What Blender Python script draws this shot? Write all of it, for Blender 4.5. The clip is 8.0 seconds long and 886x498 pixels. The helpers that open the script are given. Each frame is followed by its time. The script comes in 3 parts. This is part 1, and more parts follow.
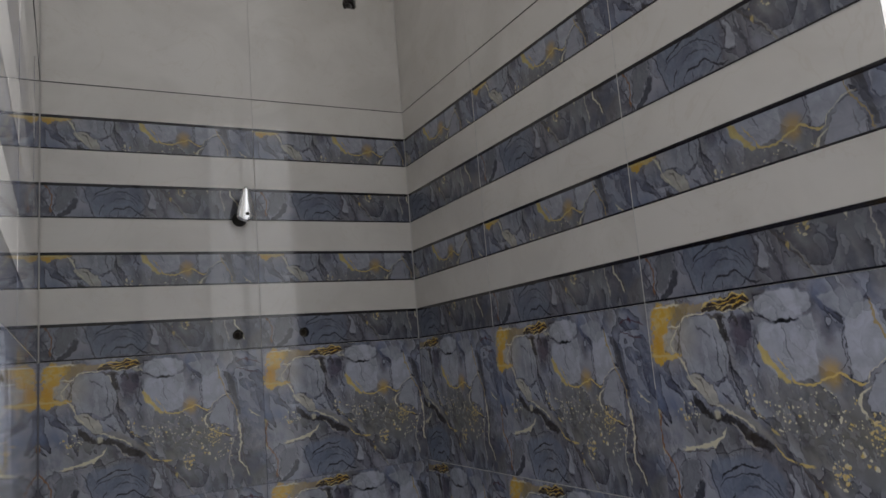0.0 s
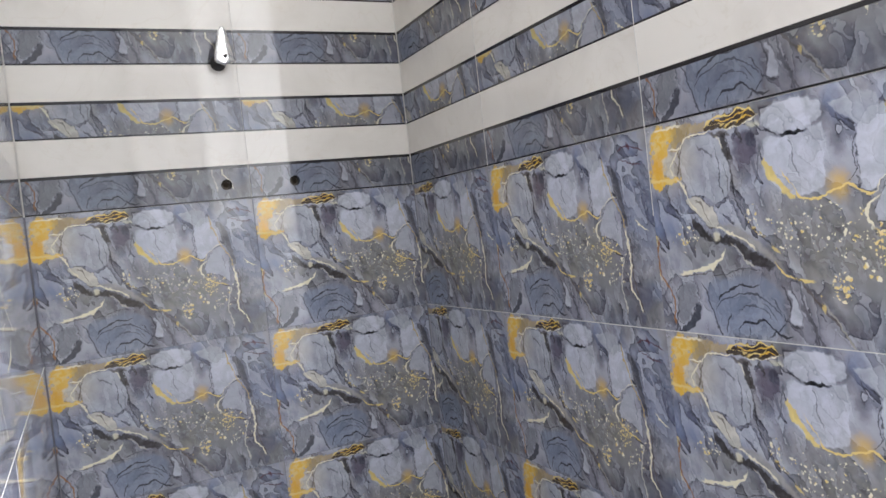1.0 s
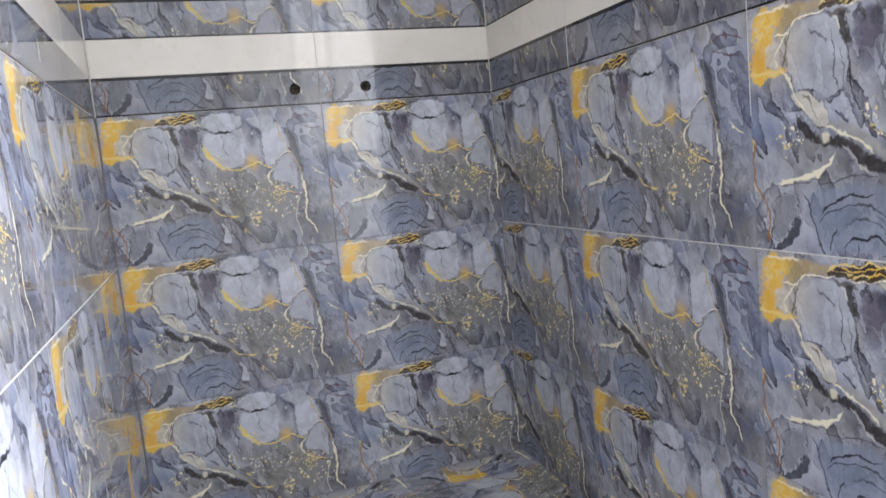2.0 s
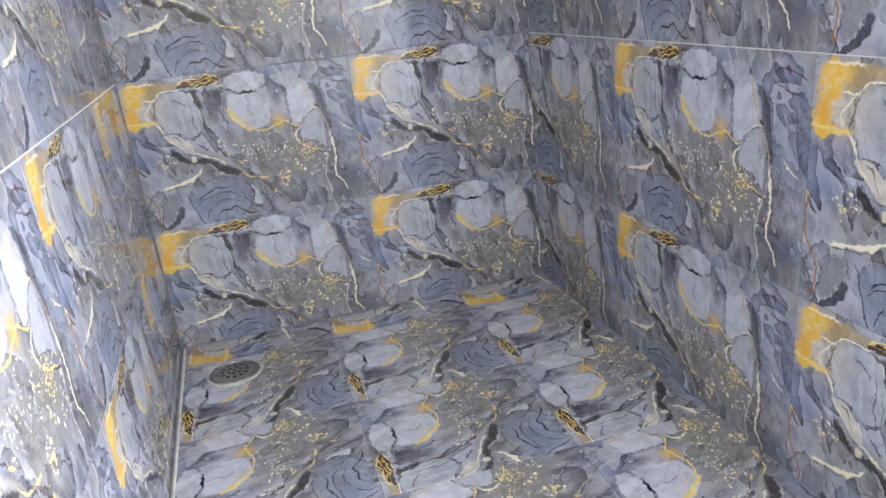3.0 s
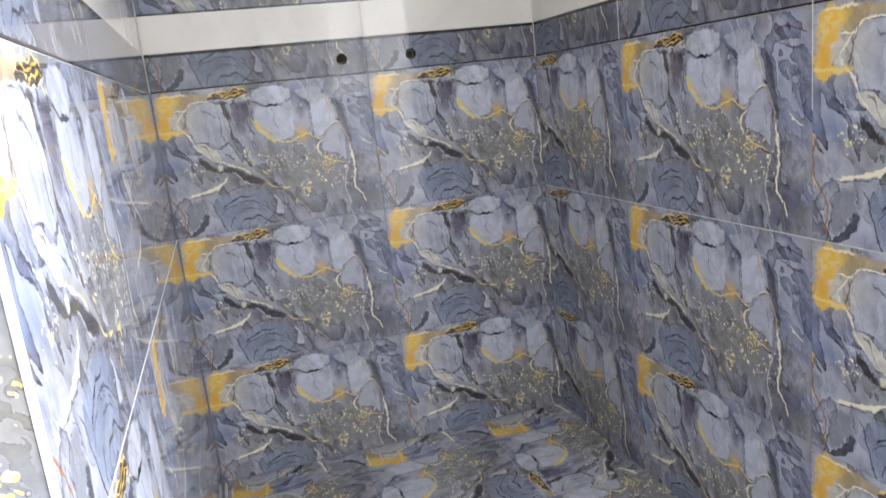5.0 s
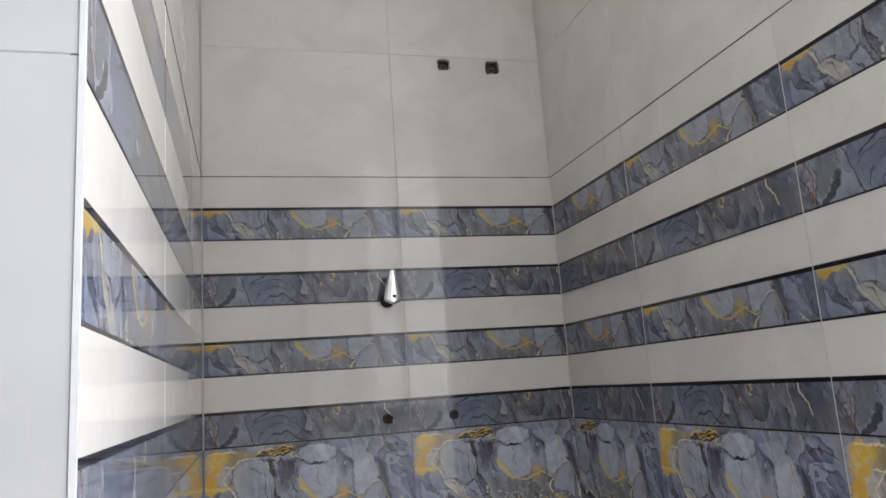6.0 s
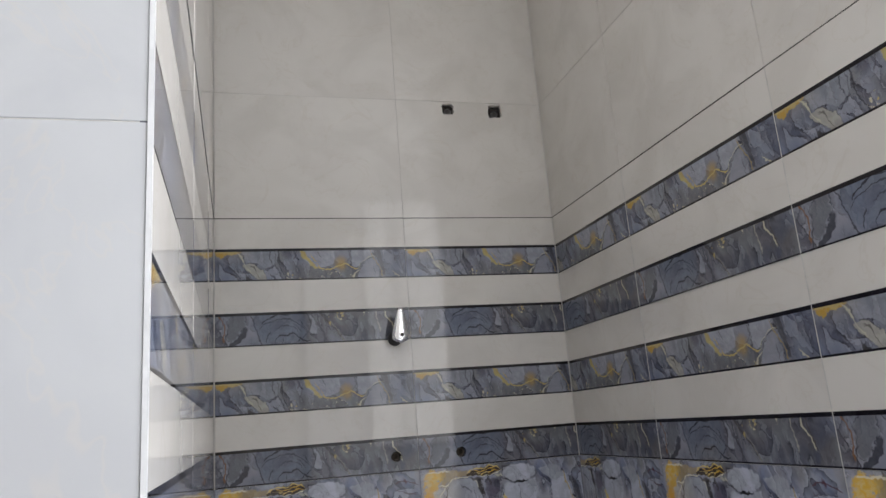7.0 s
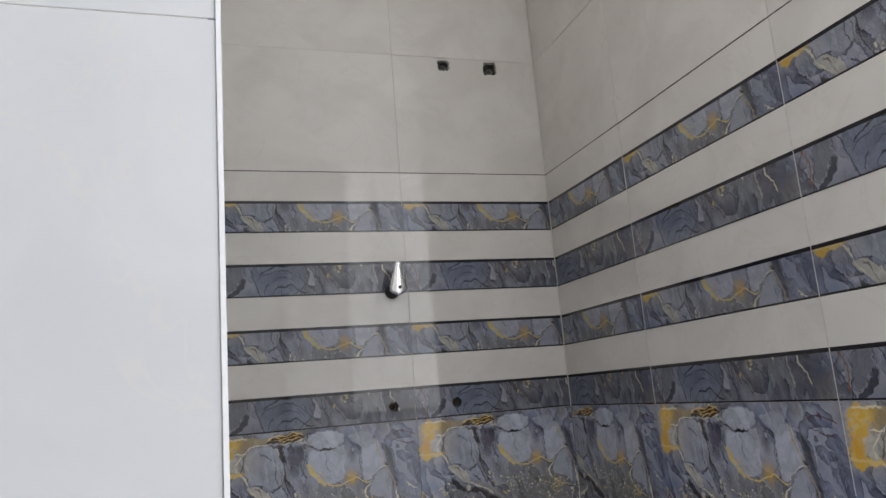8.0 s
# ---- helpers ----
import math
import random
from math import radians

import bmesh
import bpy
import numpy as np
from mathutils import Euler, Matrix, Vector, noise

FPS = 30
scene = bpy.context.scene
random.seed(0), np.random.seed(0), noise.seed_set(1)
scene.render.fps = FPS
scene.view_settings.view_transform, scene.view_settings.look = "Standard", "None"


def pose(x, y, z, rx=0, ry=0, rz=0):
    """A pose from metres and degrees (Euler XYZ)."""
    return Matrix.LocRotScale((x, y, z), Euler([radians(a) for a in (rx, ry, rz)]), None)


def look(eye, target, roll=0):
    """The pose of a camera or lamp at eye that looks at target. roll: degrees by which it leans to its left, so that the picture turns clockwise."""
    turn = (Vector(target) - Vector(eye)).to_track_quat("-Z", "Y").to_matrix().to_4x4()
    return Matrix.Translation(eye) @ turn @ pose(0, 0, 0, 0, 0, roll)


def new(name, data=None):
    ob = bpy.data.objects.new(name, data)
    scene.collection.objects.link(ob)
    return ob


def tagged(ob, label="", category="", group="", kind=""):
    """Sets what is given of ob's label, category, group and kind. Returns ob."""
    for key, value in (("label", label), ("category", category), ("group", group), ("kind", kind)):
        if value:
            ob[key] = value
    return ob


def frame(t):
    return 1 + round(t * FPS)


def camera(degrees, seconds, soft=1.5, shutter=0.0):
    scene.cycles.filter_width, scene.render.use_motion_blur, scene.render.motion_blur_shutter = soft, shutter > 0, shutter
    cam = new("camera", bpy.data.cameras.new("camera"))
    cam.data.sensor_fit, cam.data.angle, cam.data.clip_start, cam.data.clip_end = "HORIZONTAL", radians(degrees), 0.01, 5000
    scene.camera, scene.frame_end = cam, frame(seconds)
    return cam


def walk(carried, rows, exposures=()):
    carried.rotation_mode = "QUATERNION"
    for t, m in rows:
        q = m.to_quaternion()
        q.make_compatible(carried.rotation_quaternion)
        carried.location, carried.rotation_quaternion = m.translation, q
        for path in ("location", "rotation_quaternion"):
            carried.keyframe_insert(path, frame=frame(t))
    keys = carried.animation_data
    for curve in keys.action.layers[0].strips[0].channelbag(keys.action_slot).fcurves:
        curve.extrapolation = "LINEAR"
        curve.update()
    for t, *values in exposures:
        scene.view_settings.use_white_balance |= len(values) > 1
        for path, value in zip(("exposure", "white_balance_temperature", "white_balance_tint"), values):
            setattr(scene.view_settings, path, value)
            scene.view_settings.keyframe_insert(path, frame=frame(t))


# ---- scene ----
cam = camera(63.3, 8.0, shutter=0.12)

# ---- camera and its walk ----
PATH = [
    (0, (-0.369, -1.676, 0.806), (0.53, 0.084, 1.112), -4.7),
    (0.5, (-0.36, -1.664, 0.777), (0.55, 0.113, 0.893), -6.8),
    (1, (-0.335, -1.637, 0.76), (0.537, 0.161, 0.692), -6.5),
    (1.5, (-0.313, -1.591, 0.738), (0.5, 0.231, 0.595), -5.2),
    (2, (-0.255, -1.578, 0.713), (0.344, 0.316, 0.48), -5.4),
    (2.2, (-0.228, -1.575, 0.682), (0.307, 0.316, 0.309), -5.4),
    (3.3, (-0.216, -1.469, 0.681), (0.211, 0.286, -0.177), -6.0),
    (3.5, (-0.232, -1.447, 0.748), (0.191, 0.247, -0.227), -6.3),
    (4, (-0.317, -1.515, 0.793), (0.292, 0.15, -0.134), -5.9),
    (4.5, (-0.302, -1.564, 0.72), (0.279, 0.193, -0.038), -6.0),
    (4.9, (-0.31, -1.575, 0.799), (0.213, 0.29, 0.299), -6.2),
    (5, (-0.311, -1.586, 0.81), (0.209, 0.298, 0.385), -6.2),
    (5.2, (-0.314, -1.603, 0.842), (0.213, 0.311, 0.601), -5.5),
    (6.3, (-0.331, -1.659, 0.985), (0.16, 0.224, 1.446), -4.1),
    (6.5, (-0.336, -1.671, 0.977), (0.16, 0.208, 1.449), -4.2),
    (7, (-0.362, -1.676, 0.972), (0.151, 0.2, 1.436), -4.5),
    (7.5, (-0.386, -1.668, 0.951), (0.176, 0.199, 1.396), -4.5),
    (8, (-0.427, -1.663, 0.922), (0.163, 0.207, 1.315), -4.6),
]
walk(cam, [(t, look(e, g, r)) for t, e, g, r in PATH],
     [(0, -2.9), (0.5, -1.87), (1.0, -1.27), (1.5, -1.05), (2.0, -1.2), (3.5, -0.8), (4.5, -1.04), (5.2, -1.32), (6.3, -2.27), (8.0, -2.22)])

# ---- plan (metres) ----
X_LEFT, X_RIGHT = -0.447, 0.398      # inner faces of the shower niche, at its back
X_RIGHT_FRONT, Y_RIGHT = 0.417, -1.240  # front edge of the right wall, which leans outwards
X_LEFT_FRONT, Y_FRONT = -0.425, -1.200  # front edge of the niche's left wall, which leans inwards
BAND = 0.867                         # top of the patterned tiles, foot of the striped ones
TW, TH = 0.45, 0.30                  # wall tile
TOP = 2.60                           # ceiling
ROOM_L, ROOM_R, ROOM_B = -1.50, 1.45, -2.80
WIN_X0, WIN_X1, WIN_Z0, WIN_Z1 = 0.28, 0.908, 0.78, 2.45
DOOR_Y0, DOOR_Y1, DOOR_Z = -2.74, -1.40, 2.15    # unseen doorway, added in the outer room's right wall
WIDE_X0, WIDE_X1 = -1.30, -0.05                  # unseen doorway behind, added for fill

# ---- light ----
world = bpy.data.worlds.new("world")
scene.world = world
world.use_nodes = True
wn = world.node_tree
sky = wn.nodes.new("ShaderNodeTexSky")
sky.sky_type = "NISHITA"
sky.sun_disc = False
sky.sun_elevation, sky.sun_rotation = radians(48), radians(200)
wn.nodes["Background"].inputs["Strength"].default_value = 0.1
wn.links.new(sky.outputs[0], wn.nodes["Background"].inputs["Color"])
sun = new("sun", bpy.data.lights.new("sun", "SUN"))
sun.data.energy, sun.data.angle, sun.data.color = 2.5, radians(0.6), (1.0, 0.96, 0.9)
sun.matrix_world = look((0, 0, 5), (-2.0, -1.2, 0))


def opening_light(name, middle, way, wide, high, watts, colour):
    """Daylight lamp at an opening; both doorways are added to brighten the niche."""
    lamp = bpy.data.lights.new(name, "AREA")
    lamp.shape, lamp.size, lamp.size_y = "RECTANGLE", wide, high
    lamp.energy, lamp.color = watts, colour
    ob = new(name, lamp)
    ob.matrix_world = look(middle, Vector(middle) + Vector(way))


opening_light("window_daylight", (0.706, ROOM_B + 0.01, (WIN_Z0 + WIN_Z1) / 2), (0, 1, 0), 0.32, WIN_Z1 - WIN_Z0 - 0.12, 18, (0.98, 0.98, 1.0))
opening_light("window_daylight", (0.42, ROOM_B + 0.01, (WIN_Z0 + WIN_Z1) / 2), (0, 1, 0), 0.18, WIN_Z1 - WIN_Z0 - 0.12, 10, (0.98, 0.98, 1.0))
# unseen side doorway, added to brighten the left wall and front floor
opening_light("side_door_fill", (ROOM_R - 0.01, (DOOR_Y0 + DOOR_Y1) / 2, DOOR_Z / 2), (-1, 0, 0), DOOR_Y1 - DOOR_Y0 - 0.1, DOOR_Z - 0.1, 440, (0.915, 0.94, 1.0))
# fill through an added, unseen doorway, meant for the right wall
opening_light("back_door_fill", ((WIDE_X0 + WIDE_X1) / 2, ROOM_B + 0.01, DOOR_Z / 2), (0, 1, 0), WIDE_X1 - WIDE_X0 - 0.1, DOOR_Z - 0.1, 18, (1.0, 0.97, 0.92))


# ---- node helpers ----
class Nodes:
    """Short ways to chain shader nodes; a value is a socket or a number."""

    def __init__(self, name, like=None):
        self.mat = like.copy() if like else bpy.data.materials.new(name)
        self.mat.name = name
        self.mat.use_nodes = True
        self.tree = self.mat.node_tree
        self.bsdf = self.tree.nodes["Principled BSDF"]

    def put(self, kind):
        return self.tree.nodes.new(kind)

    def feed(self, socket, value):
        if isinstance(value, bpy.types.NodeSocket):
            self.tree.links.new(value, socket)
        elif value is not None:
            socket.default_value = value

    def m(self, op, a, b=None, c=None):
        n = self.put("ShaderNodeMath")
        n.operation = op
        for i, v in enumerate((a, b, c)):
            self.feed(n.inputs[i], v)
        return n.outputs[0]

    def step(self, x, a, b):
        """0 below a, 1 above b, smooth between; falls where a > b."""
        n = self.put("ShaderNodeMapRange")
        n.interpolation_type = "SMOOTHSTEP"
        n.clamp = False
        lo, hi = min(a, b), max(a, b)
        self.feed(n.inputs["Value"], x)
        n.inputs["From Min"].default_value, n.inputs["From Max"].default_value = lo, hi
        n.inputs["To Min"].default_value = 0.0 if a < b else 1.0
        n.inputs["To Max"].default_value = 1.0 if a < b else 0.0
        return n.outputs[0]

    def mix(self, f, a, b):
        n = self.put("ShaderNodeMix")
        n.data_type = "RGBA"
        self.feed(n.inputs[0], f)
        self.feed(n.inputs[6], a if isinstance(a, bpy.types.NodeSocket) else (*a, 1))
        self.feed(n.inputs[7], b if isinstance(b, bpy.types.NodeSocket) else (*b, 1))
        return n.outputs[2]

    def vec(self, x, y, z=0.0):
        n = self.put("ShaderNodeCombineXYZ")
        for i, v in enumerate((x, y, z)):
            self.feed(n.inputs[i], v)
        return n.outputs[0]

    def noise(self, p, scale, detail=2.0, rough=0.5, distort=0.0, colour=False):
        n = self.put("ShaderNodeTexNoise")
        self.feed(n.inputs["Vector"], p)
        n.inputs["Scale"].default_value, n.inputs["Detail"].default_value = scale, detail
        n.inputs["Roughness"].default_value, n.inputs["Distortion"].default_value = rough, distort
        return n.outputs["Color" if colour else "Fac"]

    def bump(self, height, strength, distance):
        n = self.put("ShaderNodeBump")
        n.inputs["Strength"].default_value, n.inputs["Distance"].default_value = strength, distance
        self.feed(n.inputs["Height"], height)
        self.feed(self.bsdf.inputs["Normal"], n.outputs[0])

    def finish(self, colour=None, rough=0.5, metal=0.0, coat=0.0):
        self.feed(self.bsdf.inputs["Base Color"], colour if isinstance(colour, bpy.types.NodeSocket) else (*colour, 1))
        self.feed(self.bsdf.inputs["Roughness"], rough)
        self.feed(self.bsdf.inputs["Metallic"], metal)
        self.feed(self.bsdf.inputs["Coat Weight"], coat)
        return self.mat


def ink_print(k):
    """The alcohol-ink marble print of one tile, in the tile's own metres (u right, v down). Returns its colour, u, v."""
    uv = k.put("ShaderNodeUVMap")
    uv.uv_map = "print"
    p0 = uv.outputs[0]
    sep0 = k.put("ShaderNodeSeparateXYZ")
    k.feed(sep0.inputs[0], p0)
    u0, v0 = sep0.outputs[0], sep0.outputs[1]

    def warp(scale, size, detail):
        c = k.noise(p0, scale, detail, colour=True)
        s = k.put("ShaderNodeSeparateXYZ")
        k.feed(s.inputs[0], c)
        return (k.m("MULTIPLY", k.m("SUBTRACT", s.outputs[0], 0.5), size), k.m("MULTIPLY", k.m("SUBTRACT", s.outputs[1], 0.5), size))

    mid, fine = warp(42, 0.0115, 2), warp(150, 0.0075, 4)
    u = k.m("ADD", u0, k.m("ADD", mid[0], fine[0]))
    v = k.m("ADD", v0, k.m("ADD", mid[1], fine[1]))
    p = k.vec(u, v)
    grain = k.noise(p, 90, 4, 0.6)
    rag = k.noise(p0, 85, 4, 0.65, 0.6)
    swell = k.m("MAXIMUM", k.noise(p0, 60, 3, 0.6), 0.25)
    # water flows down to the right
    flow = k.vec(k.m("SUBTRACT", k.m("MULTIPLY", u, 1.3), k.m("MULTIPLY", v, 0.5)), k.m("MULTIPLY_ADD", v, 0.62, k.m("MULTIPLY", u, 0.2)))

    def half(f, s):
        return k.m("MULTIPLY", f, s)

    def curve(points, x):
        """The other coordinate of a smooth line through points (x, y), at x."""
        n = k.put("ShaderNodeFloatCurve")
        crv = n.mapping.curves[0]
        for i, (a, b) in enumerate(points):
            if i < 2:
                crv.points[i].location = (a * 2 + 0.1, b * 2 + 0.1)
            else:
                crv.points.new(a * 2 + 0.1, b * 2 + 0.1)
        n.mapping.update()
        k.feed(n.inputs["Value"], k.m("MULTIPLY_ADD", x, 2.0, 0.1))
        return k.m("MULTIPLY_ADD", n.outputs[0], 0.5, -0.05)

    def sides(points, along):
        pts = sorted(points if along == "u" else [(b, a) for a, b in points])
        return [q for i, q in enumerate(pts) if i == 0 or q[0] - pts[i - 1][0] > 0.0008]

    def stroke(points, wide, colour, weight=0.9, along="u", soft=0.45, broken=0.0):
        """An ink line through points (u, v), that runs along u or v, swelling and thinning."""
        nonlocal c
        pts = sides(points, along)
        x, y = (u, v) if along == "u" else (v, u)
        rise = [abs(b[1] - a[1]) / (b[0] - a[0]) for a, b in zip(pts, pts[1:])]
        slope = min(3.0, sum(rise) / len(rise))
        d = k.m("ABSOLUTE", k.m("SUBTRACT", y, curve(pts, x)))
        d = k.m("DIVIDE", d, k.m("MULTIPLY_ADD", swell, 2.4, -0.25))
        w = wide * math.sqrt(1 + slope * slope)
        line = k.step(d, w, w * (1 - soft))
        ends = k.m("MULTIPLY", k.step(x, pts[0][0] - 0.002, pts[0][0] + 0.005), k.step(x, pts[-1][0] + 0.002, pts[-1][0] - 0.005))
        line = k.m("MULTIPLY", line, ends)
        if broken:
            line = k.m("MULTIPLY", line, k.step(rag, broken - 0.05, broken + 0.05))
        c = k.mix(half(line, weight), c, colour)

    def area(first, second, colour, weight=0.9, along="u", soft=0.003, rim=None, rough=0.0, fade=0.0):
        """A wash between two lines; soft is the width of its edge, fade the depth over which it thins towards the second line."""
        nonlocal c
        a, b = sides(first, along), sides(second, along)
        x, y = (u, v) if along == "u" else (v, u)
        ya, yb = curve(a, x), curve(b, x)
        d = k.m("MINIMUM", k.m("SUBTRACT", y, ya), k.m("SUBTRACT", yb, y))
        lo, hi = max(a[0][0], b[0][0]), min(a[-1][0], b[-1][0])
        d = k.m("MINIMUM", d, k.m("MINIMUM", k.m("SUBTRACT", x, lo), k.m("SUBTRACT", hi, x)))
        d = k.m("MULTIPLY_ADD", k.m("SUBTRACT", rag, 0.5), max(rough, 0.005), d)
        inside = k.step(d, 0.0, soft)
        f = inside
        if fade:
            f = k.m("MULTIPLY", f, k.step(k.m("SUBTRACT", yb, y), 0.0, fade))
        deep, light = [x * 0.74 for x in colour], [min(0.8, x * 1.12) for x in colour]
        c = k.mix(half(f, weight), c, k.mix(wet, deep, light))
        if rim is not None:
            edge = k.m("MULTIPLY", k.step(k.m("ABSOLUTE", k.m("SUBTRACT", d, 0.0006)), 0.0013, 0.0002), k.step(swell, 0.40, 0.56))
            c = k.mix(half(edge, 0.85), c, rim)

    def oval(cu, cv, ru, rv, soft=0.12, turn=0.0):
        """Mask inside an oval, and the reach from its middle in radii."""
        du, dv = k.m("SUBTRACT", u, cu), k.m("SUBTRACT", v, cv)
        co, s = math.cos(radians(turn)), math.sin(radians(turn))
        a = k.m("ADD", k.m("MULTIPLY", du, co / ru), k.m("MULTIPLY", dv, s / ru))
        b = k.m("ADD", k.m("MULTIPLY", du, -s / rv), k.m("MULTIPLY", dv, co / rv))
        d = k.m("SQRT", k.m("ADD", k.m("MULTIPLY", a, a), k.m("MULTIPLY", b, b)))
        return k.step(d, 1 + soft, 1 - soft), d

    def pool(cu, cv, ru, rv, colour, weight, soft=0.6, turn=0.0):
        nonlocal c
        c = k.mix(half(oval(cu, cv, ru, rv, soft, turn)[0], weight), c, colour)

    # washes of grey, lavender and blue
    wash = k.noise(p, 8, 3, 0.55, 0.8)
    c = k.mix(k.step(wash, 0.34, 0.66), LAVENDER, GREY)
    blots = k.noise(k.vec(u, v, 3.1), 11, 2, 0.5, 1.0)
    c = k.mix(half(k.step(blots, 0.44, 0.66), 0.75), c, BLUE)
    pool(0.300, 0.190, 0.130, 0.080, OLIVE, 0.75, 0.6, 18)
    pool(0.030, 0.135, 0.075, 0.040, BLUE, 0.7, 0.5, 8)
    pool(0.110, 0.195, 0.060, 0.035, OLIVE, 0.7, 0.5, 25)
    pool(0.425, 0.090, 0.035, 0.100, BLUE, 0.6, 0.5, -12)
    pool(0.350, 0.265, 0.045, 0.050, STEEL, 0.6, 0.6)
    pool(0.050, 0.260, 0.045, 0.040, LAVENDER, 0.6, 0.6)
    pool(0.235, 0.262, 0.030, 0.040, PLUM, 0.45, 0.6, -30)
    pool(0.385, 0.210, 0.022, 0.060, PLUM, 0.5, 0.6, -12)
    pool(0.175, 0.200, 0.040, 0.022, PLUM, 0.5, 0.6, 30)

    marks = []

    def tide(strength):
        nonlocal c
        for dark, pale, line in marks:
            c = k.mix(half(dark, strength), c, DEEP)
            c = k.mix(half(pale, strength), c, PALE)
            c = k.mix(half(line, strength), c, INK)

    last = k.m("MULTIPLY", v, 0.1)
    # tide marks: each wash dries with one sharp edge and fades away from it
    for seed, scale, turns, dark, pale, line in ((2.0, 7, 5.0, 0.56, 0.34, 0.85), (6.5, 16, 3.6, 0.52, 0.28, 0.9), (9.2, 38, 2.6, 0.26, 0.2, 0.6), (12.4, 80, 2.2, 0.16, 0.14, 0.4)):
        ridge = k.m("FRACT", k.m("MULTIPLY", k.noise(k.vec(*[flow_part(k, flow, i) for i in (0, 1)], seed), scale, 2, 0.5, 0.6), turns))
        last = k.m("ADD", last, ridge)
        some = k.step(k.noise(k.vec(u, v, seed + 20), 13, 1), 0.38, 0.64)
        last = k.m("ADD", last, some)
        marks.append((half(k.m("MULTIPLY", k.step(ridge, 0.5, 0.0), some), dark), half(k.m("MULTIPLY", k.step(ridge, 0.4, 1.0), some), pale),
                      half(k.m("MULTIPLY", k.step(ridge, 0.06, 0.0), some), line)))
    tide(1.0)
    wet = k.step(k.noise(k.vec(u, v, 15.0), 24, 4, 0.6, 0.9), 0.30, 0.68)
    last = k.m("ADD", last, wet)

    # splashes and spattered flecks
    splash = k.m("MAXIMUM", oval(0.340, 0.182, 0.016, 0.020, 0.6)[0], oval(0.285, 0.229, 0.012, 0.014, 0.6)[0])
    near = k.m("MAXIMUM", half(oval(0.290, 0.165, 0.080, 0.030, 0.5, 12)[0], 0.26), half(oval(0.350, 0.195, 0.035, 0.035, 0.6)[0], 0.36))
    near = k.m("MAXIMUM", near, k.m("MAXIMUM", half(oval(0.060, 0.165, 0.030, 0.016, 0.5, 20)[0], 0.5), half(oval(0.200, 0.160, 0.050, 0.016, 0.5, 35)[0], 0.42)))
    chance = k.m("MAXIMUM", k.m("MULTIPLY", near, k.step(k.noise(k.vec(u0, v0, 2.0), 60, 2), 0.36, 0.62)), half(splash, 0.85))
    flecks = []
    tint = k.noise(k.vec(u0, v0, 8.0), 90, 1)
    for scale, seed in ((150, 4.0), (270, 7.0)):
        cell = k.put("ShaderNodeTexVoronoi")
        k.feed(cell.inputs["Vector"], k.vec(u, v, seed))
        cell.inputs["Scale"].default_value = scale
        pick = k.put("ShaderNodeSeparateXYZ")
        k.feed(pick.inputs[0], cell.outputs["Color"])
        reach = k.m("MULTIPLY_ADD", pick.outputs[1], 0.30, 0.20)
        dot = k.m("MULTIPLY", k.step(k.m("SUBTRACT", cell.outputs["Distance"], reach), 0.06, -0.06), k.m("GREATER_THAN", chance, k.m("MULTIPLY_ADD", pick.outputs[0], 0.75, 0.03)))
        flecks.append(half(dot, 0.97))
    gilt = k.m("MAXIMUM", k.step(tint, 0.54, 0.64), half(splash, 0.9))

    # the drawing starts once all the washes are known
    after = k.m("MULTIPLY", k.m("ADD", k.m("ADD", wash, grain), k.m("ADD", k.m("ADD", flecks[0], flecks[1]), k.m("ADD", gilt, k.m("ADD", rag, k.m("ADD", swell, k.m("ADD", blots, last)))))), 1e-7)
    u, v = k.m("ADD", u, after), k.m("ADD", v, after)

    # the pale flower on the left
    area([(0.060, 0.040), (0.072, 0.028), (0.090, 0.026), (0.117, 0.027), (0.135, 0.033), (0.150, 0.042)], [(0.057, 0.072), (0.066, 0.094), (0.075, 0.107), (0.095, 0.110), (0.118, 0.120), (0.134, 0.117), (0.146, 0.100)], PETAL, 0.8, rim=INK)
    pool(0.100, 0.062, 0.022, 0.030, MAUVE, 0.45, 0.6, 10)
    stroke([(0.125, 0.048), (0.127, 0.067), (0.126, 0.090), (0.134, 0.113)], 0.0011, INK, 0.7, "v")
    stroke([(0.093, 0.033), (0.096, 0.043), (0.108, 0.052), (0.121, 0.058)], 0.0011, INK, 0.6)
    stroke([(0.136, 0.068), (0.139, 0.088), (0.141, 0.111)], 0.0009, SLATE, 0.6, "v")
    # dark petals beside it
    area([(0.151, 0.037), (0.165, 0.031), (0.182, 0.033), (0.196, 0.042)], [(0.147, 0.082), (0.160, 0.101), (0.177, 0.106), (0.193, 0.090)], PLUM, 0.9, soft=0.008, fade=0.050)
    area([(0.171, 0.037), (0.180, 0.034), (0.193, 0.040)], [(0.170, 0.045), (0.179, 0.054), (0.192, 0.051)], DEEP, 0.7, soft=0.005)
    stroke([(0.194, 0.052), (0.190, 0.068), (0.187, 0.087), (0.180, 0.103)], 0.0014, SLATE, 0.7, "v")
    # upper petals
    area([(0.197, 0.022), (0.211, 0.008), (0.231, 0.004), (0.257, 0.006), (0.281, 0.014)], [(0.197, 0.028), (0.209, 0.038), (0.229, 0.045), (0.255, 0.046), (0.280, 0.033)], PALE, 0.85, soft=0.004)
    area([(0.197, 0.060), (0.203, 0.046), (0.222, 0.046), (0.248, 0.046), (0.274, 0.041), (0.283, 0.038)], [(0.196, 0.082), (0.205, 0.099), (0.219, 0.115), (0.244, 0.121), (0.270, 0.114), (0.280, 0.109)], PALE, 0.85)
